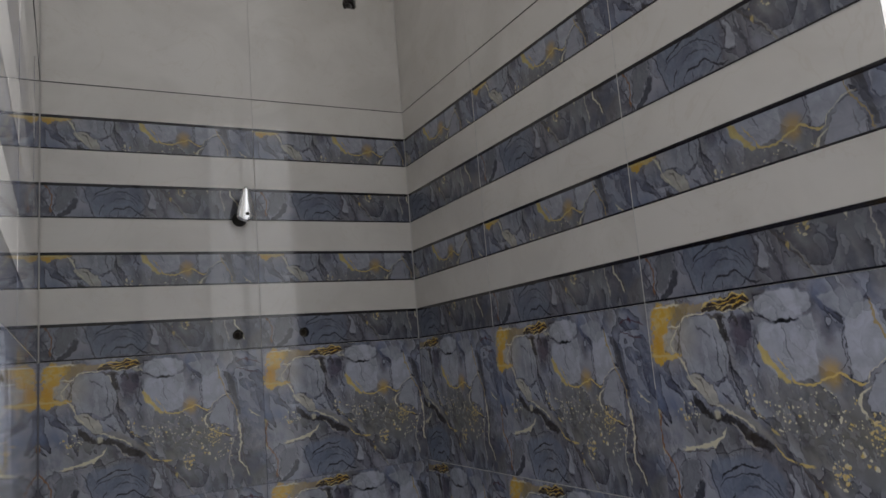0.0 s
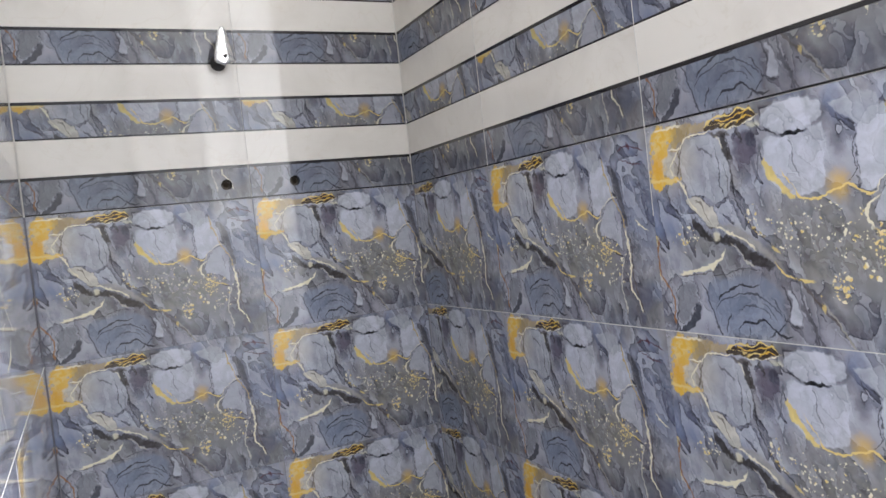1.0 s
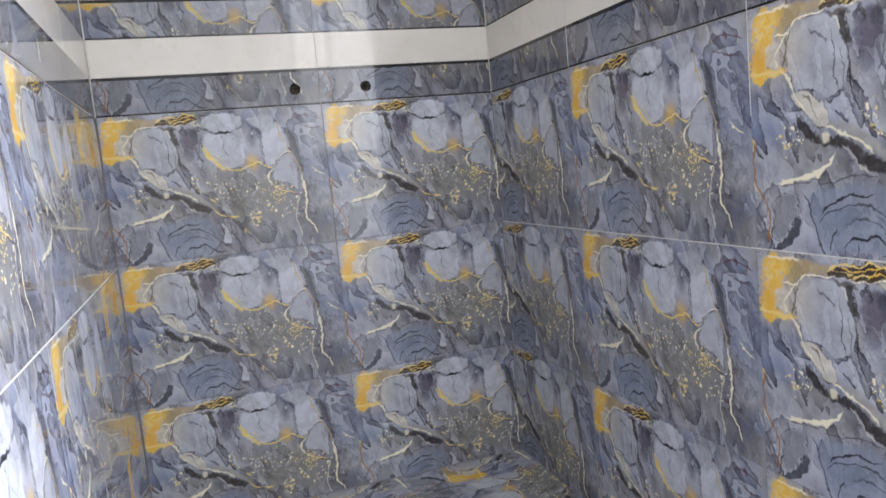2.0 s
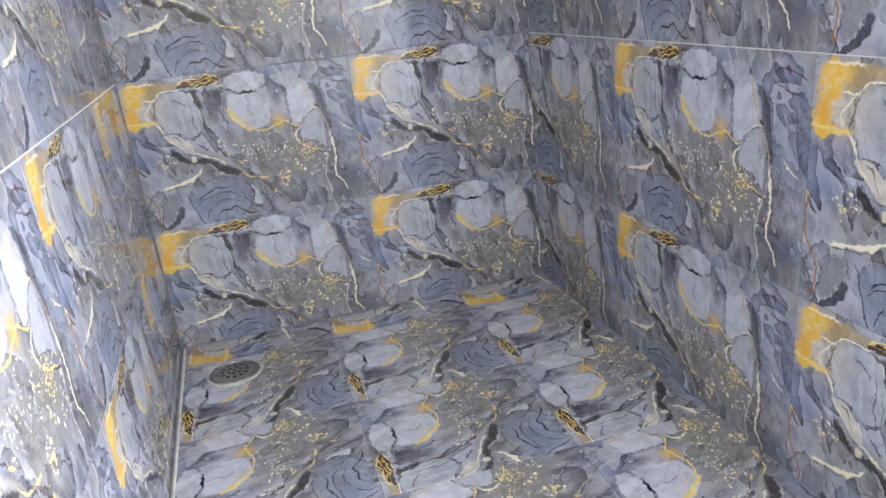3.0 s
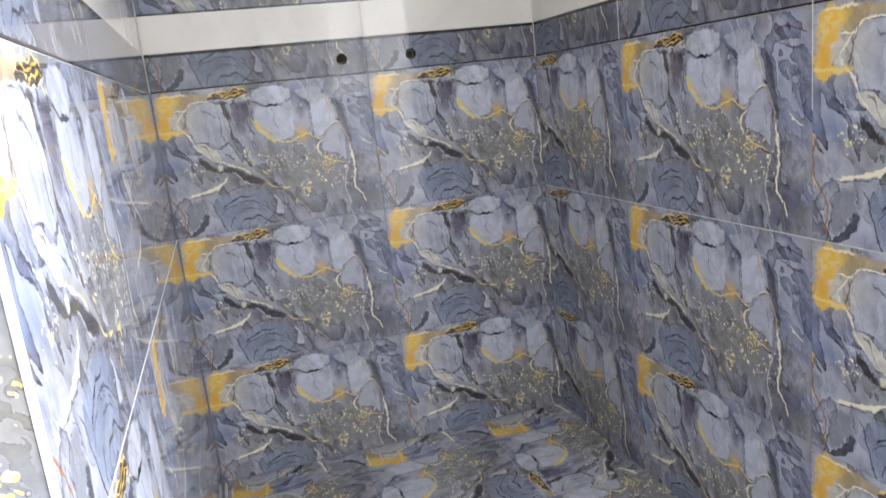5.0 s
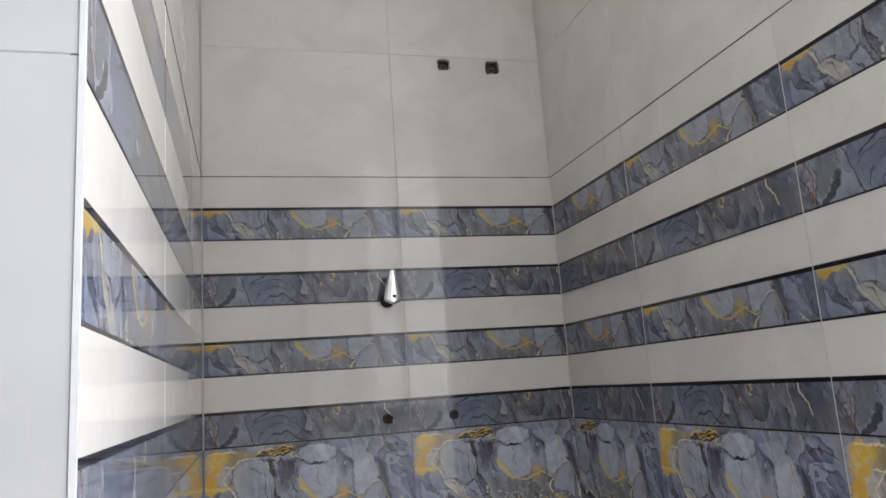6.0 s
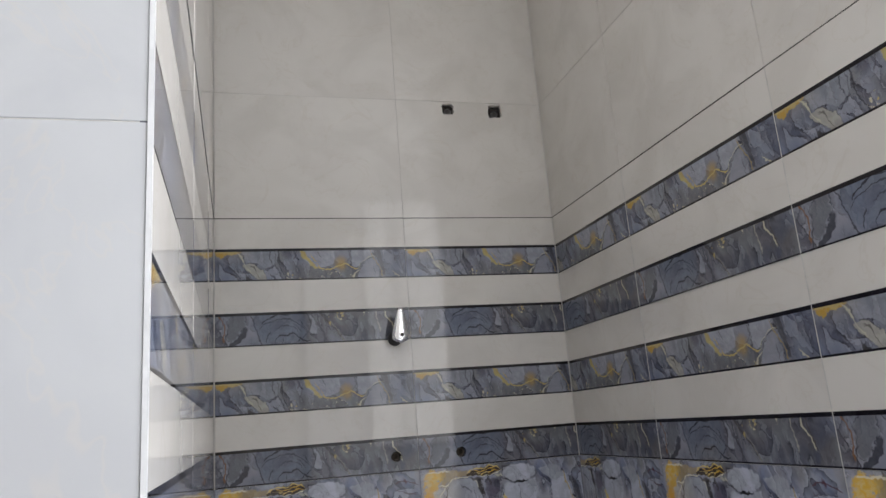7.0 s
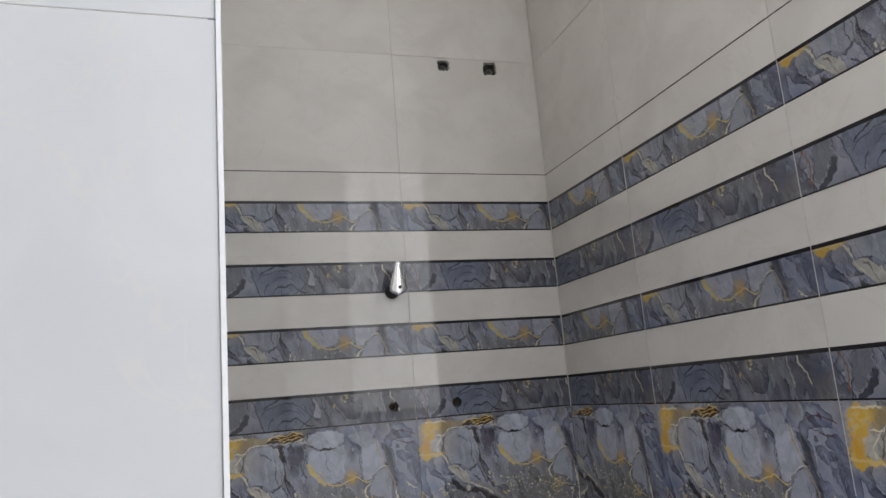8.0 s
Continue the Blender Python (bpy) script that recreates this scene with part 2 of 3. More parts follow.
    stroke([(0.234, 0.050), (0.237, 0.066), (0.239, 0.081), (0.244, 0.100)], 0.0009, SLATE, 0.6, "v")
    area([(0.316, 0.053), (0.329, 0.038), (0.341, 0.030), (0.352, 0.030), (0.361, 0.058), (0.371, 0.089)], [(0.309, 0.114), (0.319, 0.122), (0.331, 0.121), (0.342, 0.116), (0.356, 0.104), (0.370, 0.097)], PALE, 0.85, rim=INK)
    area([(0.288, 0.020), (0.307, 0.015), (0.328, 0.013), (0.349, 0.028)], [(0.288, 0.023), (0.304, 0.037), (0.323, 0.051), (0.349, 0.032)], PETAL, 0.7)
    stroke([(0.298, 0.027), (0.306, 0.042), (0.318, 0.050)], 0.0009, INK, 0.6)
    stroke([(0.317, 0.058), (0.312, 0.077), (0.314, 0.095), (0.302, 0.113)], 0.0010, INK, 0.75, "v")
    area([(0.329, 0.143), (0.349, 0.113), (0.369, 0.098), (0.381, 0.125), (0.385, 0.157)], [(0.327, 0.157), (0.344, 0.158), (0.362, 0.165), (0.376, 0.177), (0.383, 0.182)], LILAC, 0.85, rim=SLATE)
    stroke([(0.370, 0.116), (0.372, 0.141), (0.373, 0.155)], 0.0009, SLATE, 0.5, "v")

    # the grey ribbon that falls on the right
    area([(0.360, 0.044), (0.368, 0.067), (0.377, 0.094), (0.386, 0.119), (0.394, 0.146)], [(0.368, 0.043), (0.385, 0.064), (0.389, 0.084), (0.394, 0.111), (0.399, 0.143)], SLATE, 0.85, "v", soft=0.002)
    stroke([(0.351, 0.029), (0.355, 0.054), (0.362, 0.076), (0.370, 0.093), (0.380, 0.113), (0.393, 0.146)], 0.0017, OCHRE, 0.9, "v")
    stroke([(0.393, 0.062), (0.395, 0.090), (0.397, 0.110)], 0.0012, PALE, 0.5, "v")
    stroke([(0.409, 0.066), (0.416, 0.088), (0.419, 0.112)], 0.0020, LAVENDER, 0.6, "v")

    tide(0.2)

    pool(0.045, 0.050, 0.040, 0.045, GOLD_PALE, 0.2, 0.6)
    # gold pool, its ochre veil and pale heart
    for cu, cv, ru, rv, turn in ((0.026, 0.036, 0.017, 0.034, 8), (0.019, 0.074, 0.016, 0.018, 0), (0.040, 0.018, 0.022, 0.011, -10), (0.036, 0.084, 0.024, 0.005, -4)):
        reach = k.m("MULTIPLY_ADD", k.m("SUBTRACT", rag, 0.5), 2.2, oval(cu, cv, ru, rv, 0.2, turn)[1])
        c = k.mix(half(k.step(reach, 1.12, 0.82), 0.94), c, k.mix(wet, GOLD, k.mix(k.step(rag, 0.42, 0.62), GOLD, GOLD_PALE)))
    pool(0.020, 0.062, 0.012, 0.016, AMBER, 0.5, 0.7)
    area([(0.045, 0.009), (0.069, 0.007), (0.092, 0.007), (0.116, 0.007)], [(0.042, 0.045), (0.053, 0.045), (0.067, 0.033), (0.091, 0.025), (0.115, 0.024)], OCHRE, 0.7, soft=0.006, rough=0.022)
    area([(0.027, 0.051), (0.036, 0.045), (0.047, 0.047), (0.055, 0.051)], [(0.025, 0.069), (0.033, 0.078), (0.044, 0.081), (0.053, 0.075)], BEIGE, 0.75, soft=0.006, rough=0.02)
    stroke([(-0.001, 0.079), (0.018, 0.080), (0.038, 0.083), (0.052, 0.082)], 0.0034, GOLD_PALE, 0.95)
    stroke([(0.042, 0.043), (0.052, 0.038), (0.061, 0.040), (0.070, 0.030), (0.091, 0.024), (0.113, 0.024), (0.130, 0.021), (0.148, 0.026), (0.164, 0.025), (0.184, 0.021), (0.197, 0.015)], 0.0017, CREAM, 0.95)
    stroke([(0.061, 0.040), (0.053, 0.051), (0.044, 0.064), (0.050, 0.079)], 0.0014, CREAM, 0.8, "v")
    stroke([(0.068, 0.033), (0.062, 0.051), (0.057, 0.068), (0.052, 0.080)], 0.0012, UMBER, 0.7, "v")
    stroke([(0.016, 0.010), (0.035, 0.009), (0.051, 0.009), (0.070, 0.011)], 0.0022, CREAM, 0.8)

    # the tangle of gold and brown
    area([(0.109, 0.019), (0.123, 0.011), (0.136, 0.008), (0.153, 0.004), (0.169, 0.001), (0.183, 0.005), (0.195, 0.015)], [(0.108, 0.024), (0.122, 0.024), (0.135, 0.025), (0.151, 0.028), (0.167, 0.026), (0.182, 0.022), (0.194, 0.017)], BROWN, 0.95, soft=0.002, rough=0.018)
    stroke([(0.109, 0.020), (0.123, 0.010), (0.136, 0.008), (0.153, 0.009), (0.167, 0.002), (0.180, 0.006), (0.192, 0.014)], 0.0016, GOLD_PALE, 0.95)
    stroke([(0.128, 0.009), (0.142, 0.016), (0.157, 0.014), (0.171, 0.009), (0.183, 0.006)], 0.0015, GOLD, 0.95)
    stroke([(0.143, 0.025), (0.157, 0.020), (0.169, 0.018), (0.176, 0.008)], 0.0013, GOLD_PALE, 0.95)
    stroke([(0.163, 0.023), (0.177, 0.015), (0.188, 0.018)], 0.0013, GOLD, 0.9)
    stroke([(0.161, 0.028), (0.163, 0.036), (0.167, 0.048)], 0.0040, SMOKE, 0.8, "v", broken=0.42)
    stroke([(0.117, 0.017), (0.129, 0.024), (0.141, 0.019), (0.154, 0.007)], 0.0012, GOLD_PALE, 0.9, "v")
    area([(0.113, 0.026), (0.127, 0.025), (0.142, 0.027), (0.152, 0.033)], [(0.113, 0.028), (0.126, 0.034), (0.141, 0.036), (0.152, 0.037)], UMBER, 0.75, soft=0.003, rough=0.008)
    stroke([(0.141, 0.029), (0.139, 0.040), (0.143, 0.052), (0.147, 0.063), (0.148, 0.070)], 0.0062, SMOKE, 0.9, "v", broken=0.36)
    stroke([(0.129, 0.031), (0.134, 0.041), (0.138, 0.052)], 0.0018, CREAM, 0.6, "v", broken=0.46)
    area([(0.175, 0.024), (0.185, 0.023), (0.198, 0.023)], [(0.174, 0.029), (0.185, 0.034), (0.198, 0.030)], CREAM, 0.6, soft=0.004, rough=0.008)
    stroke([(0.188, 0.026), (0.198, 0.035), (0.209, 0.040), (0.221, 0.045)], 0.0014, INK, 0.9)
    stroke([(0.222, 0.047), (0.233, 0.045), (0.246, 0.045), (0.257, 0.045)], 0.0030, BLACK, 1.0)

    # gold lip of the upper petal
    area([(0.198, 0.066), (0.205, 0.076), (0.214, 0.090), (0.223, 0.105), (0.232, 0.114), (0.239, 0.119)], [(0.197, 0.086), (0.204, 0.098), (0.213, 0.104), (0.222, 0.118), (0.231, 0.122), (0.239, 0.122)], GOLD_PALE, 0.95, soft=0.002, rough=0.012)
    pool(0.292, 0.112, 0.011, 0.014, GOLD, 0.6, 0.7)
    stroke([(0.220, 0.086), (0.230, 0.103), (0.246, 0.123), (0.270, 0.123), (0.293, 0.116), (0.305, 0.114), (0.320, 0.123), (0.334, 0.122)], 0.0016, GOLD_PALE, 0.95)
    stroke([(0.331, 0.124), (0.345, 0.111), (0.360, 0.097), (0.377, 0.094)], 0.0010, CREAM, 0.8)
    stroke([(0.338, 0.127), (0.324, 0.139), (0.322, 0.152), (0.329, 0.163)], 0.0022, CREAM, 0.9, "v")
    stroke([(0.329, 0.163), (0.346, 0.175), (0.361, 0.181), (0.375, 0.186)], 0.0020, GOLD_PALE, 0.9)
    stroke([(0.358, 0.182), (0.372, 0.187), (0.385, 0.188)], 0.0016, INK, 0.8)

    # the dark torrent, its pale bank and gilt edge
    area([(0.067, 0.112), (0.080, 0.108), (0.094, 0.112), (0.103, 0.121), (0.113, 0.126), (0.120, 0.143)], [(0.067, 0.116), (0.078, 0.129), (0.092, 0.140), (0.100, 0.150), (0.111, 0.152), (0.120, 0.148)], BEIGE, 0.85, soft=0.002, rim=UMBER)
    stroke([(0.082, 0.114), (0.094, 0.120), (0.100, 0.134), (0.106, 0.148)], 0.0011, UMBER, 0.7)
    area([(0.108, 0.145), (0.133, 0.144), (0.164, 0.159), (0.193, 0.183), (0.216, 0.210)], [(0.107, 0.157), (0.132, 0.162), (0.163, 0.181), (0.192, 0.198), (0.216, 0.217)], SAND, 0.6, soft=0.008)
    area([(0.066, 0.119), (0.074, 0.135), (0.085, 0.142), (0.098, 0.156), (0.124, 0.161), (0.145, 0.165), (0.161, 0.179), (0.185, 0.191), (0.203, 0.203)], [(0.066, 0.123), (0.074, 0.145), (0.083, 0.161), (0.097, 0.170), (0.122, 0.177), (0.144, 0.180), (0.160, 0.200), (0.184, 0.211), (0.203, 0.208)], SMOKE, 0.93, soft=0.004, rough=0.018)
    stroke([(0.050, 0.083), (0.063, 0.096), (0.071, 0.108), (0.077, 0.121), (0.086, 0.131)], 0.0016, CREAM, 0.9)
    stroke([(0.114, 0.149), (0.135, 0.160), (0.154, 0.167), (0.163, 0.175), (0.175, 0.185)], 0.0016, CREAM, 0.85, broken=0.40)
    stroke([(0.136, 0.174), (0.150, 0.185), (0.158, 0.198), (0.170, 0.206)], 0.0011, BEIGE, 0.6)
    stroke([(0.147, 0.069), (0.148, 0.098), (0.151, 0.121), (0.159, 0.137), (0.171, 0.152), (0.186, 0.168), (0.201, 0.181)], 0.0013, INK, 0.75, "v")
    stroke([(0.172, 0.153), (0.186, 0.165), (0.200, 0.181), (0.211, 0.192)], 0.0030, GOLD_PALE, 0.7, broken=0.53)
    stroke([(0.200, 0.201), (0.212, 0.214), (0.232, 0.221), (0.252, 0.224)], 0.0020, GOLD_PALE, 0.9, broken=0.38)
    stroke([(0.214, 0.207), (0.230, 0.228), (0.236, 0.255), (0.250, 0.286), (0.256, 0.305)], 0.0022, SLATE, 0.75, "v")
    stroke([(0.226, 0.215), (0.246, 0.241), (0.271, 0.267), (0.292, 0.294)], 0.0018, UMBER, 0.7)
    stroke([(0.259, 0.247), (0.279, 0.274), (0.294, 0.302)], 0.0016, SAND, 0.7, "v")
    area([(0.212, 0.234), (0.216, 0.249), (0.216, 0.265), (0.214, 0.281)], [(0.219, 0.234), (0.227, 0.249), (0.232, 0.264), (0.233, 0.279)], PALE, 0.75, "v", soft=0.003)
    stroke([(0.231, 0.251), (0.237, 0.264), (0.245, 0.280), (0.249, 0.294)], 0.0018, SLATE, 0.7, "v")
    stroke([(0.258, 0.232), (0.259, 0.250), (0.262, 0.261)], 0.0020, GOLD_PALE, 0.7, "v", broken=0.5)

    # a cream branch
    stroke([(0.041, 0.217), (0.059, 0.213), (0.079, 0.209), (0.100, 0.206), (0.112, 0.197), (0.123, 0.188), (0.126, 0.180)], 0.0026, CREAM, 0.95)
    stroke([(0.038, 0.220), (0.060, 0.217), (0.085, 0.214), (0.103, 0.210)], 0.0012, UMBER, 0.7)
    pool(0.113, 0.163, 0.006, 0.006, CREAM, 0.7, 0.4)

    # veins down the left and right edges
    stroke([(-0.014, 0.148), (-0.004, 0.156), (0.006, 0.164)], 0.0022, GOLD_PALE, 0.9)
    stroke([(0.007, 0.163), (0.002, 0.190), (0.003, 0.213), (0.013, 0.229), (0.024, 0.246), (0.026, 0.268), (0.022, 0.290)], 0.0024, RUST, 0.85, "v")
    stroke([(0.003, 0.163), (-0.002, 0.190), (-0.001, 0.211), (0.008, 0.228)], 0.0013, GOLD_PALE, 0.85, "v")
    stroke([(0.031, 0.242), (0.033, 0.265), (0.026, 0.288), (0.022, 0.302)], 0.0020, INK, 0.7, "v")
    area([(0.030, 0.242), (0.046, 0.228), (0.063, 0.226), (0.073, 0.240)], [(0.027, 0.280), (0.041, 0.287), (0.060, 0.267), (0.072, 0.255)], STEEL, 0.7, soft=0.005, rim=INK)
    stroke([(0.073, 0.255), (0.067, 0.268), (0.057, 0.282), (0.044, 0.294), (0.027, 0.307)], 0.0070, INKBLUE, 0.9, "v", soft=0.3)
    stroke([(0.078, 0.224), (0.082, 0.240), (0.079, 0.256), (0.072, 0.278)], 0.0030, LAVENDER, 0.7, "v")
    stroke([(0.394, 0.146), (0.394, 0.167), (0.395, 0.190), (0.395, 0.214), (0.390, 0.230), (0.395, 0.246), (0.408, 0.264), (0.414, 0.279)], 0.0021, CREAM, 0.95, "v")
    stroke([(0.398, 0.155), (0.400, 0.174), (0.400, 0.198), (0.400, 0.222), (0.406, 0.252), (0.418, 0.279)], 0.0016, UMBER, 0.75, "v")
    stroke([(0.382, 0.188), (0.374, 0.214), (0.370, 0.236), (0.375, 0.256), (0.377, 0.280)], 0.0016, BEIGE, 0.75, "v")
    stroke([(0.414, 0.133), (0.427, 0.142), (0.441, 0.151)], 0.0016, CREAM, 0.9)
    stroke([(0.415, 0.147), (0.408, 0.166), (0.408, 0.190)], 0.0010, INK, 0.5, "v")
    stroke([(0.389, 0.027), (0.406, 0.021), (0.436, 0.026), (0.446, 0.030)], 0.0015, WINE, 0.8)
    stroke([(0.389, 0.034), (0.404, 0.044), (0.437, 0.052)], 0.0014, WINE, 0.75)
    stroke([(0.412, 0.014), (0.416, 0.023), (0.417, 0.029)], 0.0034, WINE, 0.9, "v")

    # the rose
    area([(0.080, 0.227), (0.102, 0.218), (0.137, 0.212), (0.168, 0.211), (0.195, 0.221), (0.214, 0.253)], [(0.079, 0.240), (0.097, 0.282), (0.109, 0.302), (0.130, 0.305), (0.162, 0.303), (0.190, 0.302), (0.213, 0.278)], ROSE, 0.75, soft=0.014)
    stroke([(0.078, 0.226), (0.089, 0.245), (0.095, 0.268), (0.104, 0.292), (0.111, 0.304)], 0.0014, INK, 0.75, "v")
    stroke([(0.102, 0.218), (0.122, 0.213), (0.143, 0.209), (0.164, 0.209), (0.179, 0.212)], 0.0010, INK, 0.7)
    stroke([(0.103, 0.254), (0.114, 0.241), (0.128, 0.234), (0.145, 0.230), (0.161, 0.230), (0.178, 0.228)], 0.0016, INK, 0.9)
    stroke([(0.100, 0.270), (0.108, 0.254), (0.126, 0.245), (0.149, 0.241), (0.170, 0.241), (0.186, 0.249), (0.197, 0.259), (0.205, 0.270)], 0.0012, INK, 0.7)
    stroke([(0.116, 0.295), (0.118, 0.281), (0.124, 0.268)], 0.0014, INK, 0.85, "v")
    stroke([(0.133, 0.304), (0.138, 0.286), (0.145, 0.279), (0.159, 0.277), (0.176, 0.275), (0.188, 0.284), (0.199, 0.289), (0.216, 0.290)], 0.0016, INK, 0.9)
    stroke([(0.138, 0.266), (0.155, 0.257), (0.170, 0.257), (0.182, 0.265), (0.190, 0.276)], 0.0010, INK, 0.6)
    stroke([(0.189, 0.241), (0.200, 0.257), (0.209, 0.272), (0.220, 0.278), (0.230, 0.282)], 0.0011, INK, 0.75)
    stroke([(0.207, 0.228), (0.213, 0.246), (0.215, 0.263), (0.209, 0.275)], 0.0011, INK, 0.75, "v")
    stroke([(0.183, 0.297), (0.195, 0.286), (0.209, 0.276)], 0.0010, INK, 0.75)
    stroke([(0.174, 0.247), (0.186, 0.260), (0.196, 0.274)], 0.0010, SLATE, 0.7)
    stroke([(0.154, 0.281), (0.155, 0.291), (0.153, 0.301)], 0.0010, INK, 0.7, "v")

    for dot in flecks:
        c = k.mix(dot, c, k.mix(gilt, CREAM, GOLD_PALE))
    c = k.mix(half(k.step(grain, 0.40, 0.75), 0.10), c, PETAL)
    return c, u0, v0


def flow_part(k, p, i):
    s = k.put("ShaderNodeSeparateXYZ")
    k.feed(s.inputs[0], p)
    return s.outputs[i]


LAVENDER, GREY, BLUE, DEEP = (0.375, 0.385, 0.465), (0.250, 0.246, 0.250), (0.155, 0.195, 0.325), (0.036, 0.036, 0.060)
OLIVE, PETAL, PALE, MAUVE = (0.205, 0.196, 0.170), (0.465, 0.490, 0.560), (0.555, 0.580, 0.665), (0.31, 0.315, 0.365)
LILAC, ROSE, STEEL, SLATE = (0.43, 0.445, 0.520), (0.220, 0.258, 0.355), (0.170, 0.178, 0.202), (0.060, 0.060, 0.072)
INK, INKBLUE, SMOKE, BLACK = (0.012, 0.012, 0.017), (0.026, 0.029, 0.044), (0.034, 0.029, 0.027), (0.010, 0.010, 0.012)
PLUM, WINE, BROWN, UMBER = (0.095, 0.082, 0.120), (0.080, 0.026, 0.036), (0.046, 0.025, 0.008), (0.075, 0.058, 0.045)
GOLD, AMBER, GOLD_PALE, OCHRE = (0.74, 0.46, 0.070), (0.66, 0.32, 0.040), (0.76, 0.58, 0.21), (0.48, 0.35, 0.14)
CREAM, BEIGE, SAND, RUST = (0.80, 0.75, 0.57), (0.60, 0.575, 0.50), (0.36, 0.345, 0.305), (0.30, 0.13, 0.035)


def printed_tile():
    k = Nodes("ink_print_tile")
    c, u, v = ink_print(k)
    k.bump(k.noise(k.vec(u, v), 30, 2), 0.012, 0.003)
    return k.finish(c, 0.05)


M_PRINT = printed_tile()


def cream(k, u, v, a=(0.715, 0.685, 0.64), b=(0.65, 0.62, 0.575)):
    """Pale glaze with faint clouds and threads."""
    info = k.put("ShaderNodeObjectInfo")
    q = k.vec(u, v, k.m("MULTIPLY", info.outputs["Random"], 9.0))
    c = k.mix(k.step(k.noise(q, 6, 4, 0.6, 0.6), 0.35, 0.7), a, b)
    line = k.step(k.m("ABSOLUTE", k.m("SUBTRACT", k.noise(q, 5, 4, 0.6, 1.5), 0.5)), 0.012, 0.0)
    return k.mix(k.m("MULTIPLY", line, 0.18), c, (0.55, 0.49, 0.40))


def striped_tile():
    """Two printed stripes and two ivory ones, with dark edges."""
    k = Nodes("striped_print_tile", M_PRINT)
    c = k.bsdf.inputs["Base Color"].links[0].from_socket
    uv = k.put("ShaderNodeUVMap")
    uv.uv_map = "print"
    place = k.put("ShaderNodeSeparateXYZ")
    k.feed(place.inputs[0], uv.outputs[0])
    u, v = place.outputs[0], place.outputs[1]
    s = k.m("FRACT", k.m("DIVIDE", v, 0.15))
    ivory = k.m("LESS_THAN", s, 0.5)
    c = k.mix(ivory, k.mix(0.36, c, (0.044, 0.045, 0.056)), cream(k, u, v))
    edge = k.m("MINIMUM", k.m("ABSOLUTE", k.m("SUBTRACT", s, 0.512)), k.m("SUBTRACT", 1.0, s))
    c = k.mix(k.step(edge, 0.024, 0.020), c, (0.010, 0.009, 0.014))
    return k.finish(c, 0.05)


def ivory_tile(name, *tones):
    k = Nodes(name)
    uv = k.put("ShaderNodeUVMap")
    uv.uv_map = "print"
    s = k.put("ShaderNodeSeparateXYZ")
    k.feed(s.inputs[0], uv.outputs[0])
    k.bump(k.noise(uv.outputs[0], 30, 2), 0.012, 0.003)
    return k.finish(cream(k, s.outputs[0], s.outputs[1], *tones), 0.07)


def plain(name, a, b, scale, rough, metal=0.0, relief=0.0):
    """Two tones mixed by noise at two scales, with a little relief."""
    k = Nodes(name)
    p = k.put("ShaderNodeTexCoord").outputs["Object"]
    n = k.m("ADD", k.m("MULTIPLY", k.noise(p, scale, 3), 0.65), k.m("MULTIPLY", k.noise(p, scale * 9, 3), 0.35))
    if relief:
        k.bump(k.noise(p, scale * 12, 4), 0.4, relief)
    return k.finish(k.mix(k.step(n, 0.35, 0.65), a, b), rough, metal)


M_STRIPE = striped_tile()
M_IVORY = ivory_tile("ivory_tile")
# front-face glaze: cooler, and darkened to offset the strong light there
M_COOL_DIM = ivory_tile("cool_white_tile", (0.46, 0.465, 0.47), (0.425, 0.43, 0.44))


def wall_grout():
    """Slate-blue grout between the patterned tiles, ivory grout above them."""
    k = Nodes("wall_grout")
    p = k.put("ShaderNodeTexCoord").outputs["Object"]
    sep = k.put("ShaderNodeSeparateXYZ")
    k.feed(sep.inputs[0], p)
    n = k.m("ADD", k.m("MULTIPLY", k.noise(p, 30, 3), 0.65), k.m("MULTIPLY", k.noise(p, 270, 3), 0.35))
    slate = k.mix(n, (0.20, 0.20, 0.235), (0.15, 0.15, 0.18))
    ivory = k.mix(n, (0.64, 0.62, 0.585), (0.56, 0.54, 0.505))
    k.bump(k.noise(p, 360, 4), 0.4, 0.001)
    return k.finish(k.mix(k.m("GREATER_THAN", sep.outputs[2], BAND), slate, ivory), 0.9)


M_GROUT = wall_grout()
M_GROUT_GREY = plain("slate_grout", (0.21, 0.21, 0.24), (0.15, 0.15, 0.175), 30, 0.9, 0, 0.001)
M_PLASTER = plain("painted_plaster", (0.72, 0.71, 0.69), (0.64, 0.63, 0.61), 4, 0.8, 0, 0.001)
# the shade inside the pipe holes is put into this cement's colour
M_CEMENT_SHADED = plain("shaded_cement", (0.10, 0.085, 0.075), (0.03, 0.026, 0.024), 60, 0.95, 0, 0.003)
M_CHROME = plain("chrome", (0.90, 0.90, 0.91), (0.84, 0.84, 0.85), 20, 0.22, 1.0)
# pipe steel, darkened as well for the shade in its hole
M_STEEL_SHADED = plain("shaded_steel", (0.30, 0.29, 0.29), (0.16, 0.155, 0.15), 60, 0.28, 1.0)
M_DRAIN = plain("scratched_steel", (0.50, 0.49, 0.48), (0.30, 0.295, 0.29), 70, 0.42, 1.0)
M_BLACK = plain("black_rubber", (0.02, 0.02, 0.02), (0.045, 0.04, 0.04), 40, 0.6)
M_TRIM = plain("white_trim", (0.62, 0.62, 0.62), (0.54, 0.54, 0.54), 15, 0.3)
M_BRASS = plain("dull_brass", (0.16, 0.135, 0.11), (0.08, 0.068, 0.06), 50, 0.45, 0.9)
M_SEAM = plain("dark_joint", (0.10, 0.095, 0.09), (0.05, 0.048, 0.045), 40, 0.9)
